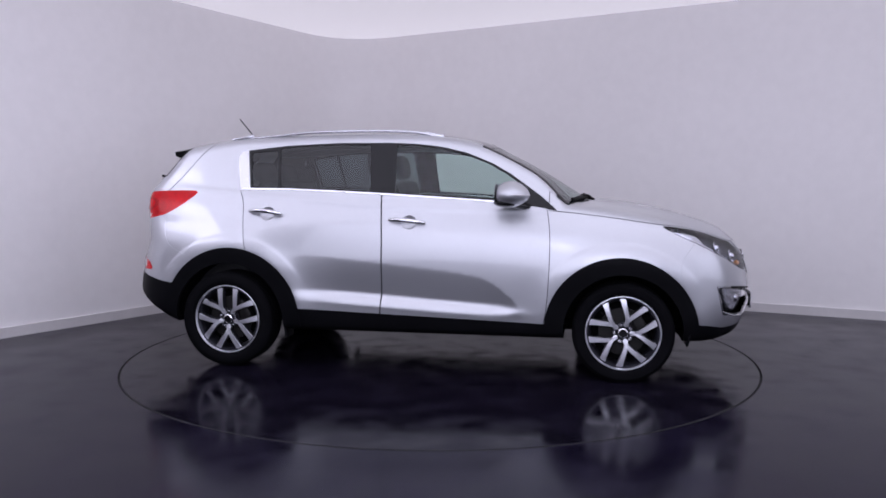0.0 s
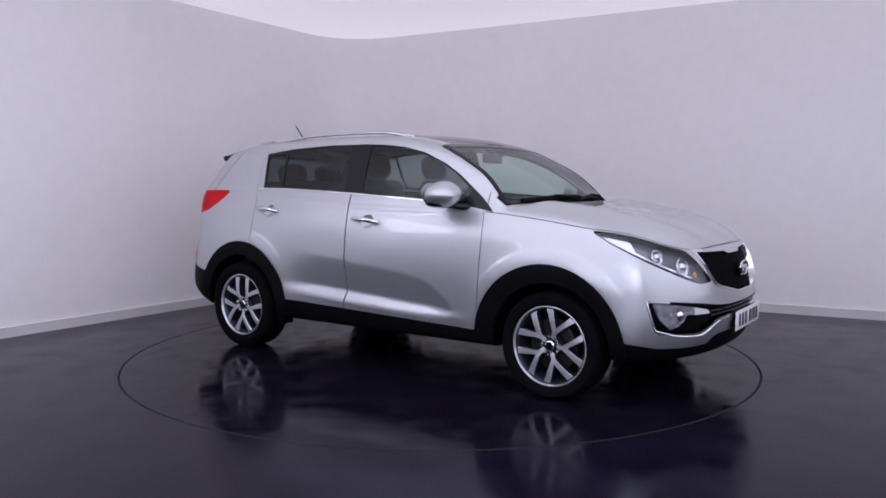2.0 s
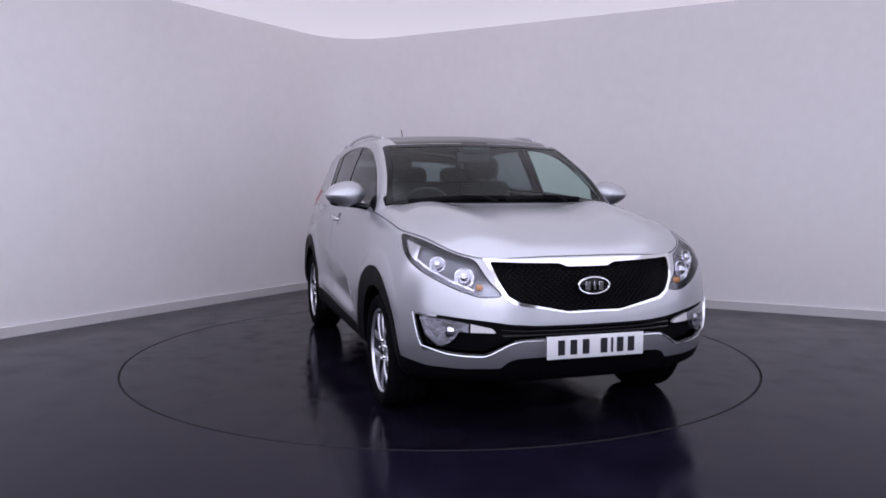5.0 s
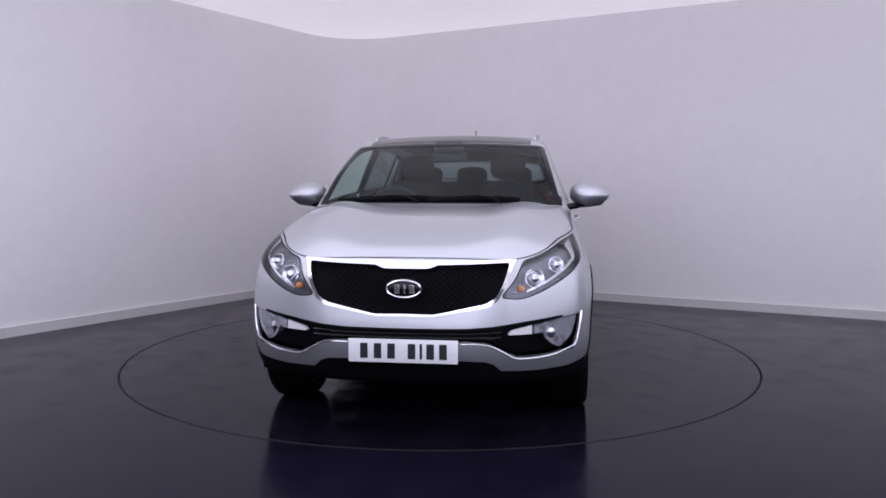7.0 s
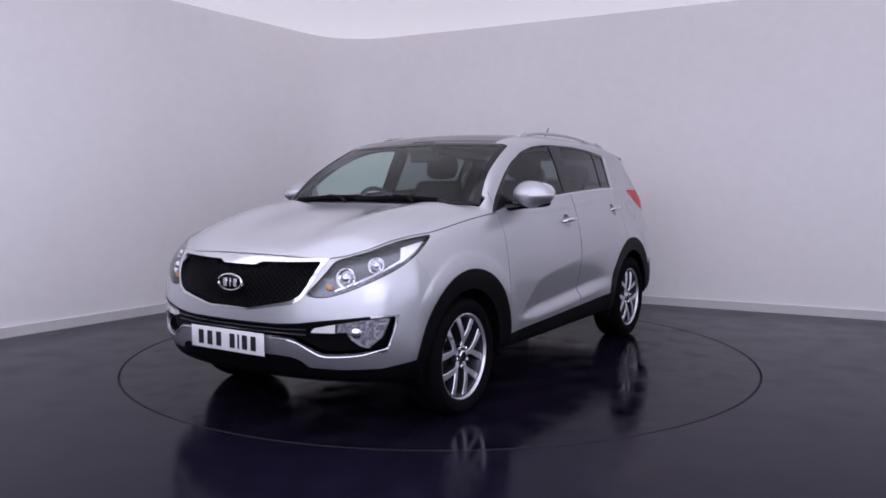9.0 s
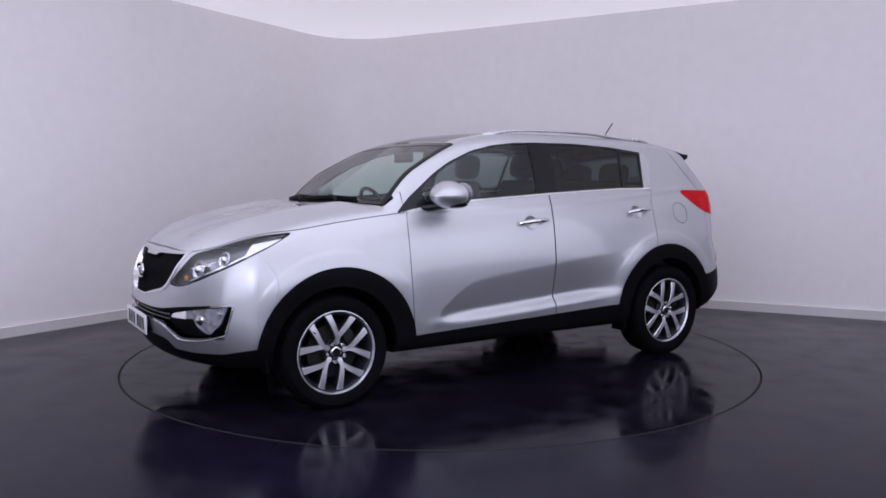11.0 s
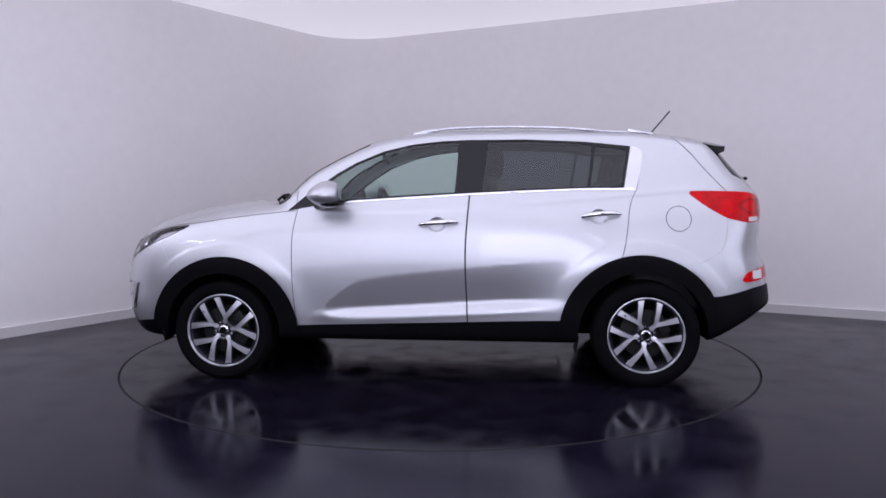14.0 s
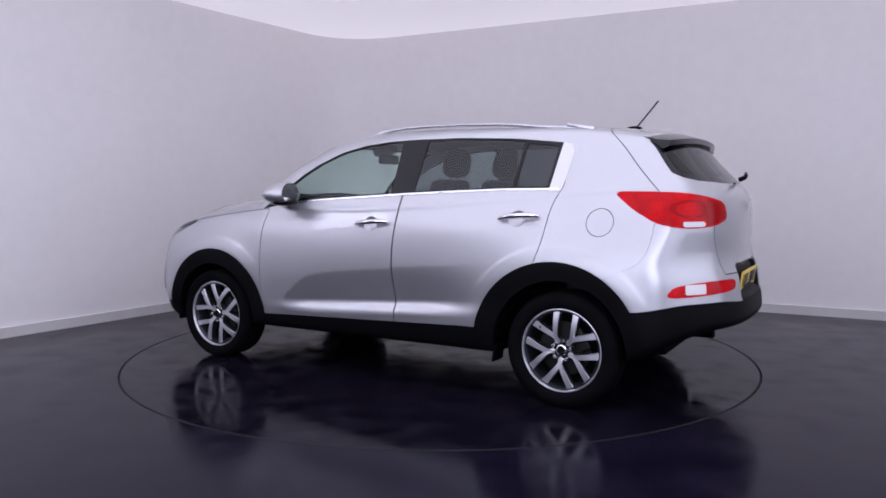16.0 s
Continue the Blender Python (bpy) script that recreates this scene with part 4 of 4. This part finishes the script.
for u, z, r in ((-0.985, 0.795, 0.046), (-0.835, 0.855, 0.038)):
    c0, n0 = on_lamp(u, z, 0.024)
    aim = (n0 + Vector((0.5, 0.0, -0.1))).normalized()
    ringed = both("projector_ring", lambda bm: [tube(bm, [c0 + aim.to_track_quat("Z", "Y").to_matrix() @ Vector((r * math.cos(a), r * math.sin(a), 0)) for a in [2 * math.pi * i / 28 for i in range(29)]], 0.004, 8)],
                  LAMP_SILVER, lamps, "chrome projector ring")
    both("reflector_bowl", lambda bm: dome(bm, c0, aim, r, -0.016), LAMP_SILVER, ringed)
    both("projector", lambda bm: ball(bm, c0 - aim * 0.004, (r * 0.55, r * 0.55, r * 0.55)), LAMP_SILVER, ringed, "glass projector bulb")
c0, n0 = on_lamp(-1.065, 0.745, 0.024)
both("indicator", lambda bm: ball(bm, c0, (0.012, 0.019, 0.015), 2.6, (0, 0, -20)), AMBER, lamps, "amber indicator lens")


# tail lamps
tails = pair("tail_lamp", tail_lens, RED_LENS, car, "red tail lamp with clear reversing light", 0.03)
rev, _ = split(tail_lens, lambda v: np.maximum.reduce([np.abs(tail_u(v) + 0.915) - 0.072, np.abs(v[:, 2] - 1.026) - 0.014]))
mid_band, _ = split(tail_lens, lambda v: np.maximum(tail_u(v) + 1.005, tail_shape(tail_u(v), v[:, 2]) + 0.012))
tail_ring, _ = split(tail_lens, lambda v: np.abs(np.hypot((tail_u(v) + 0.90) / 2.4, v[:, 2] - 1.105) - 0.043) - 0.006)
for k, ob in zip((1, -1), tails):
    m = (lambda s: s) if k > 0 else mirrored
    sheet_part("reversing_light", m(shifted(rev, 0.003)), CLEAR_WHITE, ob, "clear white reversing light", 0.004)
    sheet_part("light_ring", m(shifted(tail_ring, 0.002)), RED_DARK, ob, "darker red ring inside the tail lamp", 0.004)
    sheet_part("brake_light", m(shifted(mid_band, 0.002)), RED_DARK, ob, "darker red brake light", 0.004)
refl = pair("bumper_reflector", shifted(reflector_lens, 0.003), RED_LENS, rear_bumper_ob, "red bumper reflector with a clear middle", 0.01)
rmid, _ = split(reflector_lens, lambda v: np.maximum(np.abs(tail_u(v) + 0.905) - 0.066, np.abs(v[:, 2] - 0.688) - 0.026))
for k, ob in zip((1, -1), refl):
    m = (lambda s: s) if k > 0 else mirrored
    sheet_part("clear_lens", m(shifted(rmid, 0.006)), CLEAR_WHITE, ob, "clear fog light", 0.004)

# fog lamps in the lower corners
fog_shape = outline([(0.815, 0.602), (0.70, 0.588), (0.60, 0.570), (0.505, 0.550), (0.485, 0.527), (0.60, 0.528), (0.652, 0.532), (0.665, 0.50), (0.70, 0.466), (0.735, 0.454), (0.79, 0.51)], False)
fog_sheet, _ = split(slot_back, lambda v: fog_shape(v[:, 1], v[:, 2]))
fog_sheet = inner(fog_sheet, 0.006)
run_sheet, fog_sheet = split(fog_sheet, lambda v: v[:, 1] - 0.598)
_, fog_sheet = split(fog_sheet, lambda v: v[:, 1] - 0.606)
fogs = pair("fog_lamp", fog_sheet, FOG_SILVER, front_bumper_ob, "clear fog lamp beside the lower intake", 0.03)
p0, n0 = at_nose(0.69, 0.528, -0.022)
both("fog_bulb", lambda bm: (dome(bm, p0 + n0 * 0.008, n0, 0.036, 0.014)), LAMP_SILVER, fogs, "round fog light lens")
for k, ob in zip((1, -1), fogs):
    sheet_part("running_light", run_sheet if k > 0 else mirrored(run_sheet), CLEAR_WHITE, ob, "clear running light", 0.02)


# slats in the lower intake
for z in (0.512, 0.538):
    bm = bmesh.new()
    tube(bm, [at_nose(y, z, -0.022)[0] for y in np.linspace(-0.46, 0.46, 25)], 0.006, 6)
    part("intake_slat", bm, BLACK_GLOSS, front_bumper_ob, "gloss black slat of the lower intake")


# number plates, with plain bars for the characters
def plate(name, centre, turn, mat, label, parent):
    m = centre @ turn
    bm = bmesh.new()
    rbox(bm, (0, 0, 0), (0.006, 0.52, 0.111), 0.0025, seg=2)
    bmesh.ops.transform(bm, matrix=m, verts=bm.verts)
    ob = part(name, bm, mat, parent, label)
    for i, y in enumerate((0.190, 0.130, 0.086, 0.042, -0.055, -0.120, -0.185)):
        bm = bmesh.new()
        wide = 0.012 if i == 2 else 0.036
        rbox(bm, (0.0042, y, 0), (0.003, wide, 0.072), 0.001, seg=1)
        bmesh.ops.transform(bm, matrix=m, verts=bm.verts)
        part("character_bar", bm, INK, ob)
    for y in (0.238, -0.238):
        bm = bmesh.new()
        dome(bm, m @ Vector((0.003, y, 0)), (m.to_3x3() @ Vector((1, 0, 0))), 0.006, 0.002, 12, 3)
        part("screw_cap", bm, PLATE_WHITE, ob)
    return ob


plate("number_plate", Matrix.Translation((2.192, 0, 0.456)), Matrix(), PLATE_WHITE, "white front number plate with dark bars", front_bumper_ob)
bm = bmesh.new()
rbox(bm, (2.165, 0, 0.456), (0.05, 0.46, 0.085), 0.006)
part("plate_mount", bm, BLACK_PLASTIC, front_bumper_ob)
plate("number_plate", Matrix.Translation((-2.150, 0, 0.69)), Matrix.Rotation(math.pi, 4, "Z") @ Matrix.Rotation(radians(8), 4, "Y"), PLATE_YELLOW, "yellow rear number plate with dark bars", rear_bumper_ob)

# badges
bm = bmesh.new()
tube(bm, [Vector((2.162, 0.082 * math.cos(a), 0.744 + 0.040 * math.sin(a))) for a in [2 * math.pi * i / 32 for i in range(33)]], 0.0065, 8)
badge = part("badge", bm, CHROME, grille_ob, "oval chrome badge")
bm = bmesh.new()
dome(bm, (2.156, 0, 0.744), (1, 0, 0), 0.081, 0.006, 32, 4, ratio=1.0)
for w in bm.verts:
    w.co.z = 0.744 + (w.co.z - 0.744) * 0.49
part("badge_field", bm, BLACK_GLOSS, badge, "dark badge field")
for y, wd in ((0.038, 0.024), (0.004, 0.010), (-0.032, 0.026)):
    bm = bmesh.new()
    rbox(bm, (2.164, y, 0.744), (0.006, wd, 0.042), 0.0015, seg=1)
    part("badge_bar", bm, CHROME, badge)
bm = bmesh.new()
dome(bm, (-2.148, 0, 1.115), (-1, 0, 0), 0.055, 0.006, 32, 4)
for w in bm.verts:
    w.co.z = 1.115 + (w.co.z - 1.115) * 0.5
part("rear_badge", bm, CHROME, gate_ob, "oval chrome badge")


# grille: slanting bars that cross to a honeycomb
def grille_bars(bm):
    step_y = 0.030
    for s in (1, -1):
        for i in range(-26, 27):
            line = []
            for k in range(25):
                z = 0.625 + 0.24 * k / 24
                y = i * step_y + s * (z - 0.74) * 1.15
                if float(gin(np.array([abs(y)]), np.array([z]))[0]) < -0.004:
                    nx = float(NOSE(np.array(z))) - 0.33 * y * y - 0.12 * y ** 4
                    line.append((nx - 0.022, y, z))
                elif len(line) > 1:
                    break
            if len(line) > 2:
                tube(bm, line[::3] if len(line) > 6 else line, 0.0030, 5)


bm = bmesh.new()
grille_bars(bm)
mesh_ob = part("grille_mesh", bm, BLACK_PLASTIC, grille_ob, "gloss black honeycomb mesh")
mesh_ob["kind"] = "stuff"


# mud flaps and wheel housings
both("air_deflector", lambda bm: rbox(bm, (1.715, 0.80, 0.280), (0.014, 0.12, 0.085), 0.006, (0, 14, 0)), BLACK_PLASTIC, car, "black front air deflector")
both("mud_flap", lambda bm: rbox(bm, (-0.905, 0.80, 0.258), (0.014, 0.13, 0.10), 0.006, (0, -10, 0)), BLACK_PLASTIC, car, "black flap before the rear wheel")
for cx, cz, rr in ARCH_IN:
    def liner(bm):
        n, rows = 40, []
        for y in (0.48, 0.875):
            rows.append([bm.verts.new((cx + (rr + 0.012) * math.cos(a), y, cz + (rr + 0.012) * math.sin(a))) for a in [radians(4) + radians(172) * i / n for i in range(n + 1)]])
        for i in range(n):
            bm.faces.new((rows[0][i], rows[0][i + 1], rows[1][i + 1], rows[1][i]))
        bm.faces.new(rows[0])
    both("wheel_housing", liner, BLACK_MATT, car, "black wheel housing")


# wheels
def wheel(hx, hz, side, phase):
    thing = new("wheel")
    thing.parent = car
    thing["label"] = "five twin-spoke alloy wheel with black tyre"
    thing.matrix_basis = Matrix.Translation((hx, 0.775 * side, hz)) @ (Matrix() if side > 0 else Matrix.Rotation(math.pi, 4, "Z"))
    R = hz + 0.004
    bm = bmesh.new()
    tread = [(0.232, 0.092), (0.240, 0.104), (0.262, 0.113), (0.290, 0.112), (R - 0.016, 0.102), (R - 0.004, 0.090), (R, 0.070)]
    grooves = []
    for y in (0.046, 0.0, -0.046):
        grooves += [(R, y + 0.008), (R - 0.008, y + 0.005), (R - 0.008, y - 0.005), (R, y - 0.008)]
    lathe(bm, tread + grooves + [(r, -y) for r, y in tread[::-1]], 96)
    part("tyre", bm, RUBBER, thing, "black rubber tyre")
    bm = bmesh.new()
    lathe(bm, [(0.205, -0.095), (0.232, -0.095), (0.232, 0.083), (0.216, 0.083), (0.200, 0.062), (0.195, -0.09)], 80, True)
    part("barrel", bm, ALLOY_DARK, thing, "dark inner barrel of the rim")
    bm = bmesh.new()
    lathe(bm, [(0.234, 0.084), (0.234, 0.090), (0.233, 0.097), (0.229, 0.098), (0.224, 0.092), (0.222, 0.080)], 80, True)
    rim = part("rim", bm, ALLOY, thing, "machined alloy rim")
    bm = bmesh.new()
    lathe(bm, [(0.001, 0.030), (0.10, 0.028), (0.150, 0.026), (0.150, 0.010), (0.001, 0.008)], 56)
    part("brake_disc", bm, IRON, thing, "dull iron brake disc")
    bm = bmesh.new()
    rbox(bm, (0.115 * math.cos(2.6), 0.03, 0.115 * math.sin(2.6)), (0.07, 0.05, 0.13), 0.012, (0, 30, 0))
    part("brake_caliper", bm, IRON, thing)
    bm = bmesh.new()
    lathe(bm, [(0.001, -0.02), (0.194, -0.02), (0.194, -0.03), (0.001, -0.03)], 48)
    part("back_plate", bm, BLACK_MATT, thing)
    # ten spokes: each stands beside the axis of a slot, and two meet at the hub
    for i in range(5):
        a0 = phase + math.pi / 5 + 2 * math.pi * i / 5
        d = Vector((math.cos(a0), 0, math.sin(a0)))
        e = Vector((-math.sin(a0), 0, math.cos(a0)))
        for sgn in (1, -1):
            for mat, wide, lift in ((ALLOY_DARK, 1.0, -0.007), (ALLOY, 0.94, 0.0)):
                bm = bmesh.new()
                rows = []
                for k in range(11):
                    u = k / 10
                    off = sgn * (0.0320 + 0.0165 * math.sin(min(u / 0.4, 1) * math.pi / 2) + 0.0085 * u)
                    reach = 0.226 * (0.185 + 0.815 * u)
                    along = math.sqrt(max(reach * reach - off * off, 0.0009))
                    half = (0.0105 + 0.0085 * u + 0.006 * max(u - 0.88, 0) / 0.12) * wide
                    y = 0.066 + 0.020 * math.sin(math.pi * (0.15 + 0.7 * u)) + 0.004 * u + lift
                    c0 = d * along + e * off
                    deep = 0.040 if mat is ALLOY_DARK else 0.006
                    rows.append([bm.verts.new(c0 - e * half + Vector((0, y - 0.004, 0))), bm.verts.new(c0 - e * half * 0.90 + Vector((0, y, 0))), bm.verts.new(c0 + e * half * 0.90 + Vector((0, y, 0))),
                                 bm.verts.new(c0 + e * half + Vector((0, y - 0.004, 0))), bm.verts.new(c0 + e * half * 1.12 + Vector((0, y - deep, 0))), bm.verts.new(c0 - e * half * 1.12 + Vector((0, y - deep, 0)))])
                for p, q in zip(rows, rows[1:]):
                    for j in range(6):
                        bm.faces.new((p[j], p[(j + 1) % 6], q[(j + 1) % 6], q[j]))
                bm.faces.new(rows[0])
                bm.faces.new(rows[-1][::-1])
                if mat is ALLOY:
                    part("spoke_face", bm, mat, spoke)
                else:
                    spoke = part("spoke", bm, mat, rim, "dark painted spoke with machined face")
    bm = bmesh.new()
    lathe(bm, [(0.001, 0.046), (0.066, 0.046), (0.068, 0.056), (0.064, 0.062), (0.040, 0.064), (0.034, 0.078), (0.001, 0.078)], 40)
    hub = part("hub", bm, ALLOY_DARK, thing, "dark alloy hub")
    bm = bmesh.new()
    lathe(bm, [(0.031, 0.076), (0.031, 0.084), (0.027, 0.088), (0.022, 0.089), (0.001, 0.090)], 32)
    cap = part("centre_cap", bm, CHROME, hub, "dark centre cap with bright rim")
    bm = bmesh.new()
    lathe(bm, [(0.024, 0.0885), (0.023, 0.0915), (0.001, 0.092)], 28)
    part("cap_field", bm, BLACK_GLOSS, cap)
    for i in range(5):
        a = phase + math.pi / 5 + 2 * math.pi * i / 5
        bm = bmesh.new()
        lathe(bm, [(0.012, 0.055), (0.012, 0.086), (0.009, 0.091), (0.001, 0.091)], 12)
        bmesh.ops.translate(bm, verts=bm.verts, vec=(0.054 * math.cos(a), 0, 0.054 * math.sin(a)))
        part("wheel_nut", bm, CHROME, hub, "chrome wheel nut")
    bm = bmesh.new()
    tube(bm, [(0.19 * math.cos(0.75), 0.078, 0.19 * math.sin(0.75)), (0.168 * math.cos(0.75), 0.090, 0.168 * math.sin(0.75))], 0.004, 6)
    part("valve", bm, BLACK_PLASTIC, thing)
    return thing


for hx, hz in HUBS:
    for side in (1, -1):
        wheel(hx, hz, side, {(True, 1): 1.73, (False, 1): -1.45, (True, -1): -1.85, (False, -1): -1.57}[hx > 0, side])

# underside: exhaust, axles
bm = bmesh.new()
tube(bm, [(-1.9, -0.35, 0.27), (-1.6, -0.38, 0.26), (-0.6, -0.2, 0.25), (0.6, -0.1, 0.25)], 0.03, 10)
rbox(bm, (-1.68, -0.15, 0.34), (0.24, 0.62, 0.15), 0.05)
part("exhaust", bm, BLACK_MATT, car, "dull steel exhaust under the floor")
for hx, hz in HUBS:
    bm = bmesh.new()
    tube(bm, [(hx, -0.70, hz), (hx, 0.70, hz)], 0.035, 10)
    rbox(bm, (hx - 0.05, 0, hz - 0.05), (0.34, 0.8, 0.10), 0.03)
    part("axle", bm, BLACK_MATT, car, "black axle and subframe")
bm = bmesh.new()
rbox(bm, (0.0, 0, 0.30), (3.6, 0.96, 0.06), 0.02)
part("floor_pan", bm, BLACK_MATT, car)

# ---- inside the car ----
head_sheet = merged(shifted(roof_skin, -0.035), shifted(roof_panel, -0.035))
head_low, _ = split(head_sheet, lambda v: np.maximum.reduce([1.47 - v[:, 2], v[:, 1] - 0.57, v[:, 0] - 0.30]))
whole("headlining", (head_low[0], -head_low[1], [f[::-1] for f in head_low[2]]), LINING, car, "pale grey headlining")
pair("door_card", shifted(front_door, -0.05), DASH, car, "dark plastic door card")
pair("door_card", shifted(rear_door, -0.05), DASH, car, "dark plastic door card")
pair("rear_trim", shifted(quarter, -0.04), DASH, car, "dark plastic boot side trim")


def seat(x, y, wide, name, label):
    bm = bmesh.new()
    rbox(bm, (x + 0.05, y, 0.68), (0.52, wide, 0.16), 0.06, (0, -8, 0), 4)
    thing = part(name, bm, CLOTH, car, label)
    bm = bmesh.new()
    rbox(bm, (x - 0.29, y, 0.98), (0.13, wide * 0.96, 0.60), 0.055, (0, -16, 0), 4, 0.86)
    part("backrest", bm, CLOTH, thing)
    heads = (0.0,) if wide < 0.8 else (-0.40, 0.0, 0.40)
    for dy in heads:
        bm = bmesh.new()
        ball(bm, (x - 0.405, y + dy, 1.375 if wide < 0.8 else 1.32), (0.055, 0.135, 0.095 if wide < 0.8 else 0.08), 3.2, (0, -10, 0))
        h = part("head_restraint", bm, CLOTH, thing)
        for k in (-0.05, 0.05):
            bm = bmesh.new()
            tube(bm, [(x - 0.395, y + dy + k, 1.32), (x - 0.36, y + dy + k, 1.20)], 0.006, 8)
            part("steel_post", bm, CHROME, h)
    return thing


seat(0.02, 0.36, 0.50, "front_seat", "dark cloth front seat with head restraint")
seat(0.02, -0.36, 0.50, "front_seat", "dark cloth front seat with head restraint")
seat(-0.82, 0.0, 1.26, "rear_bench", "dark cloth rear bench with three head restraints")


def dashboard(bm):
    rows, n = [], 20
    for i in range(n + 1):
        y = -0.70 + 1.40 * i / n
        bump = 0.05 * math.exp(-((y + 0.36) / 0.16) ** 2)
        ring = [(1.02 - 0.25 * y * y, 1.085), (0.80, 1.105 + bump * 0.4), (0.66, 1.095 + bump), (0.58, 1.04 + bump * 0.6), (0.56, 0.90), (0.66, 0.70), (0.95, 0.62)]
        rows.append([bm.verts.new((x, y, z)) for x, z in ring])
    for u, w in zip(rows, rows[1:]):
        for j in range(len(u)):
            bm.faces.new((u[j], u[(j + 1) % 7], w[(j + 1) % 7], w[j]))
    bm.faces.new(rows[0])
    bm.faces.new(rows[-1][::-1])


bm = bmesh.new()
dashboard(bm)
dash = part("dashboard", bm, DASH, car, "dark plastic dashboard")
q = Matrix.Translation((0.43, -0.36, 1.045)) @ Matrix.Rotation(radians(-64), 4, "Y")
bm = bmesh.new()
tube(bm, [q @ Vector((0.185 * math.cos(a), 0.185 * math.sin(a), 0)) for a in [2 * math.pi * i / 40 for i in range(41)]], 0.015, 8)
steer = part("steering_wheel", bm, DASH, car, "dark steering wheel on the right-hand side")
bm = bmesh.new()
rbox(bm, (0, 0, -0.02), (0.11, 0.15, 0.05), 0.02)
for a in (0, math.pi, -math.pi / 2):
    tube(bm, [(0, 0, -0.015), (0.18 * math.sin(a), 0.18 * math.cos(a), 0)], 0.016, 8, 0.6)
bmesh.ops.transform(bm, matrix=q, verts=bm.verts)
part("steering_hub", bm, DASH, steer)
bm = bmesh.new()
rbox(bm, (0.40, 0, 1.425), (0.03, 0.24, 0.07), 0.014)
tube(bm, [(0.40, 0, 1.44), (0.44, 0, 1.49)], 0.012, 8)
part("inside_mirror", bm, DASH, car, "dark interior mirror behind the windscreen")
bm = bmesh.new()
rbox(bm, (0.43, 0.0, 1.488), (0.10, 0.20, 0.05), 0.015, (0, 30, 0))
part("sensor_cover", bm, DASH, car)
bm = bmesh.new()
rbox(bm, (-1.60, 0, 0.80), (0.70, 1.30, 0.70), 0.05)
part("boot_cover", bm, DASH, car, "dark luggage cover")

# ---- motion of the turntable and the car ----
def turn_at(t):
    s = (t - 8) / 8
    return -110.205 - 99.774 * s - 0.2376 * s * s


def motions():
    times = [0.5 * i for i in range(33)]
    walk(turntable, [(t, pose(0, 0, 0, 0, 0, turn_at(t))) for t in times])
    walk(car, [(t, pose(0, 0, 0, 0, 0, turn_at(t)) @ pose(-0.0218, 0.1175, 0)) for t in times])


motions()
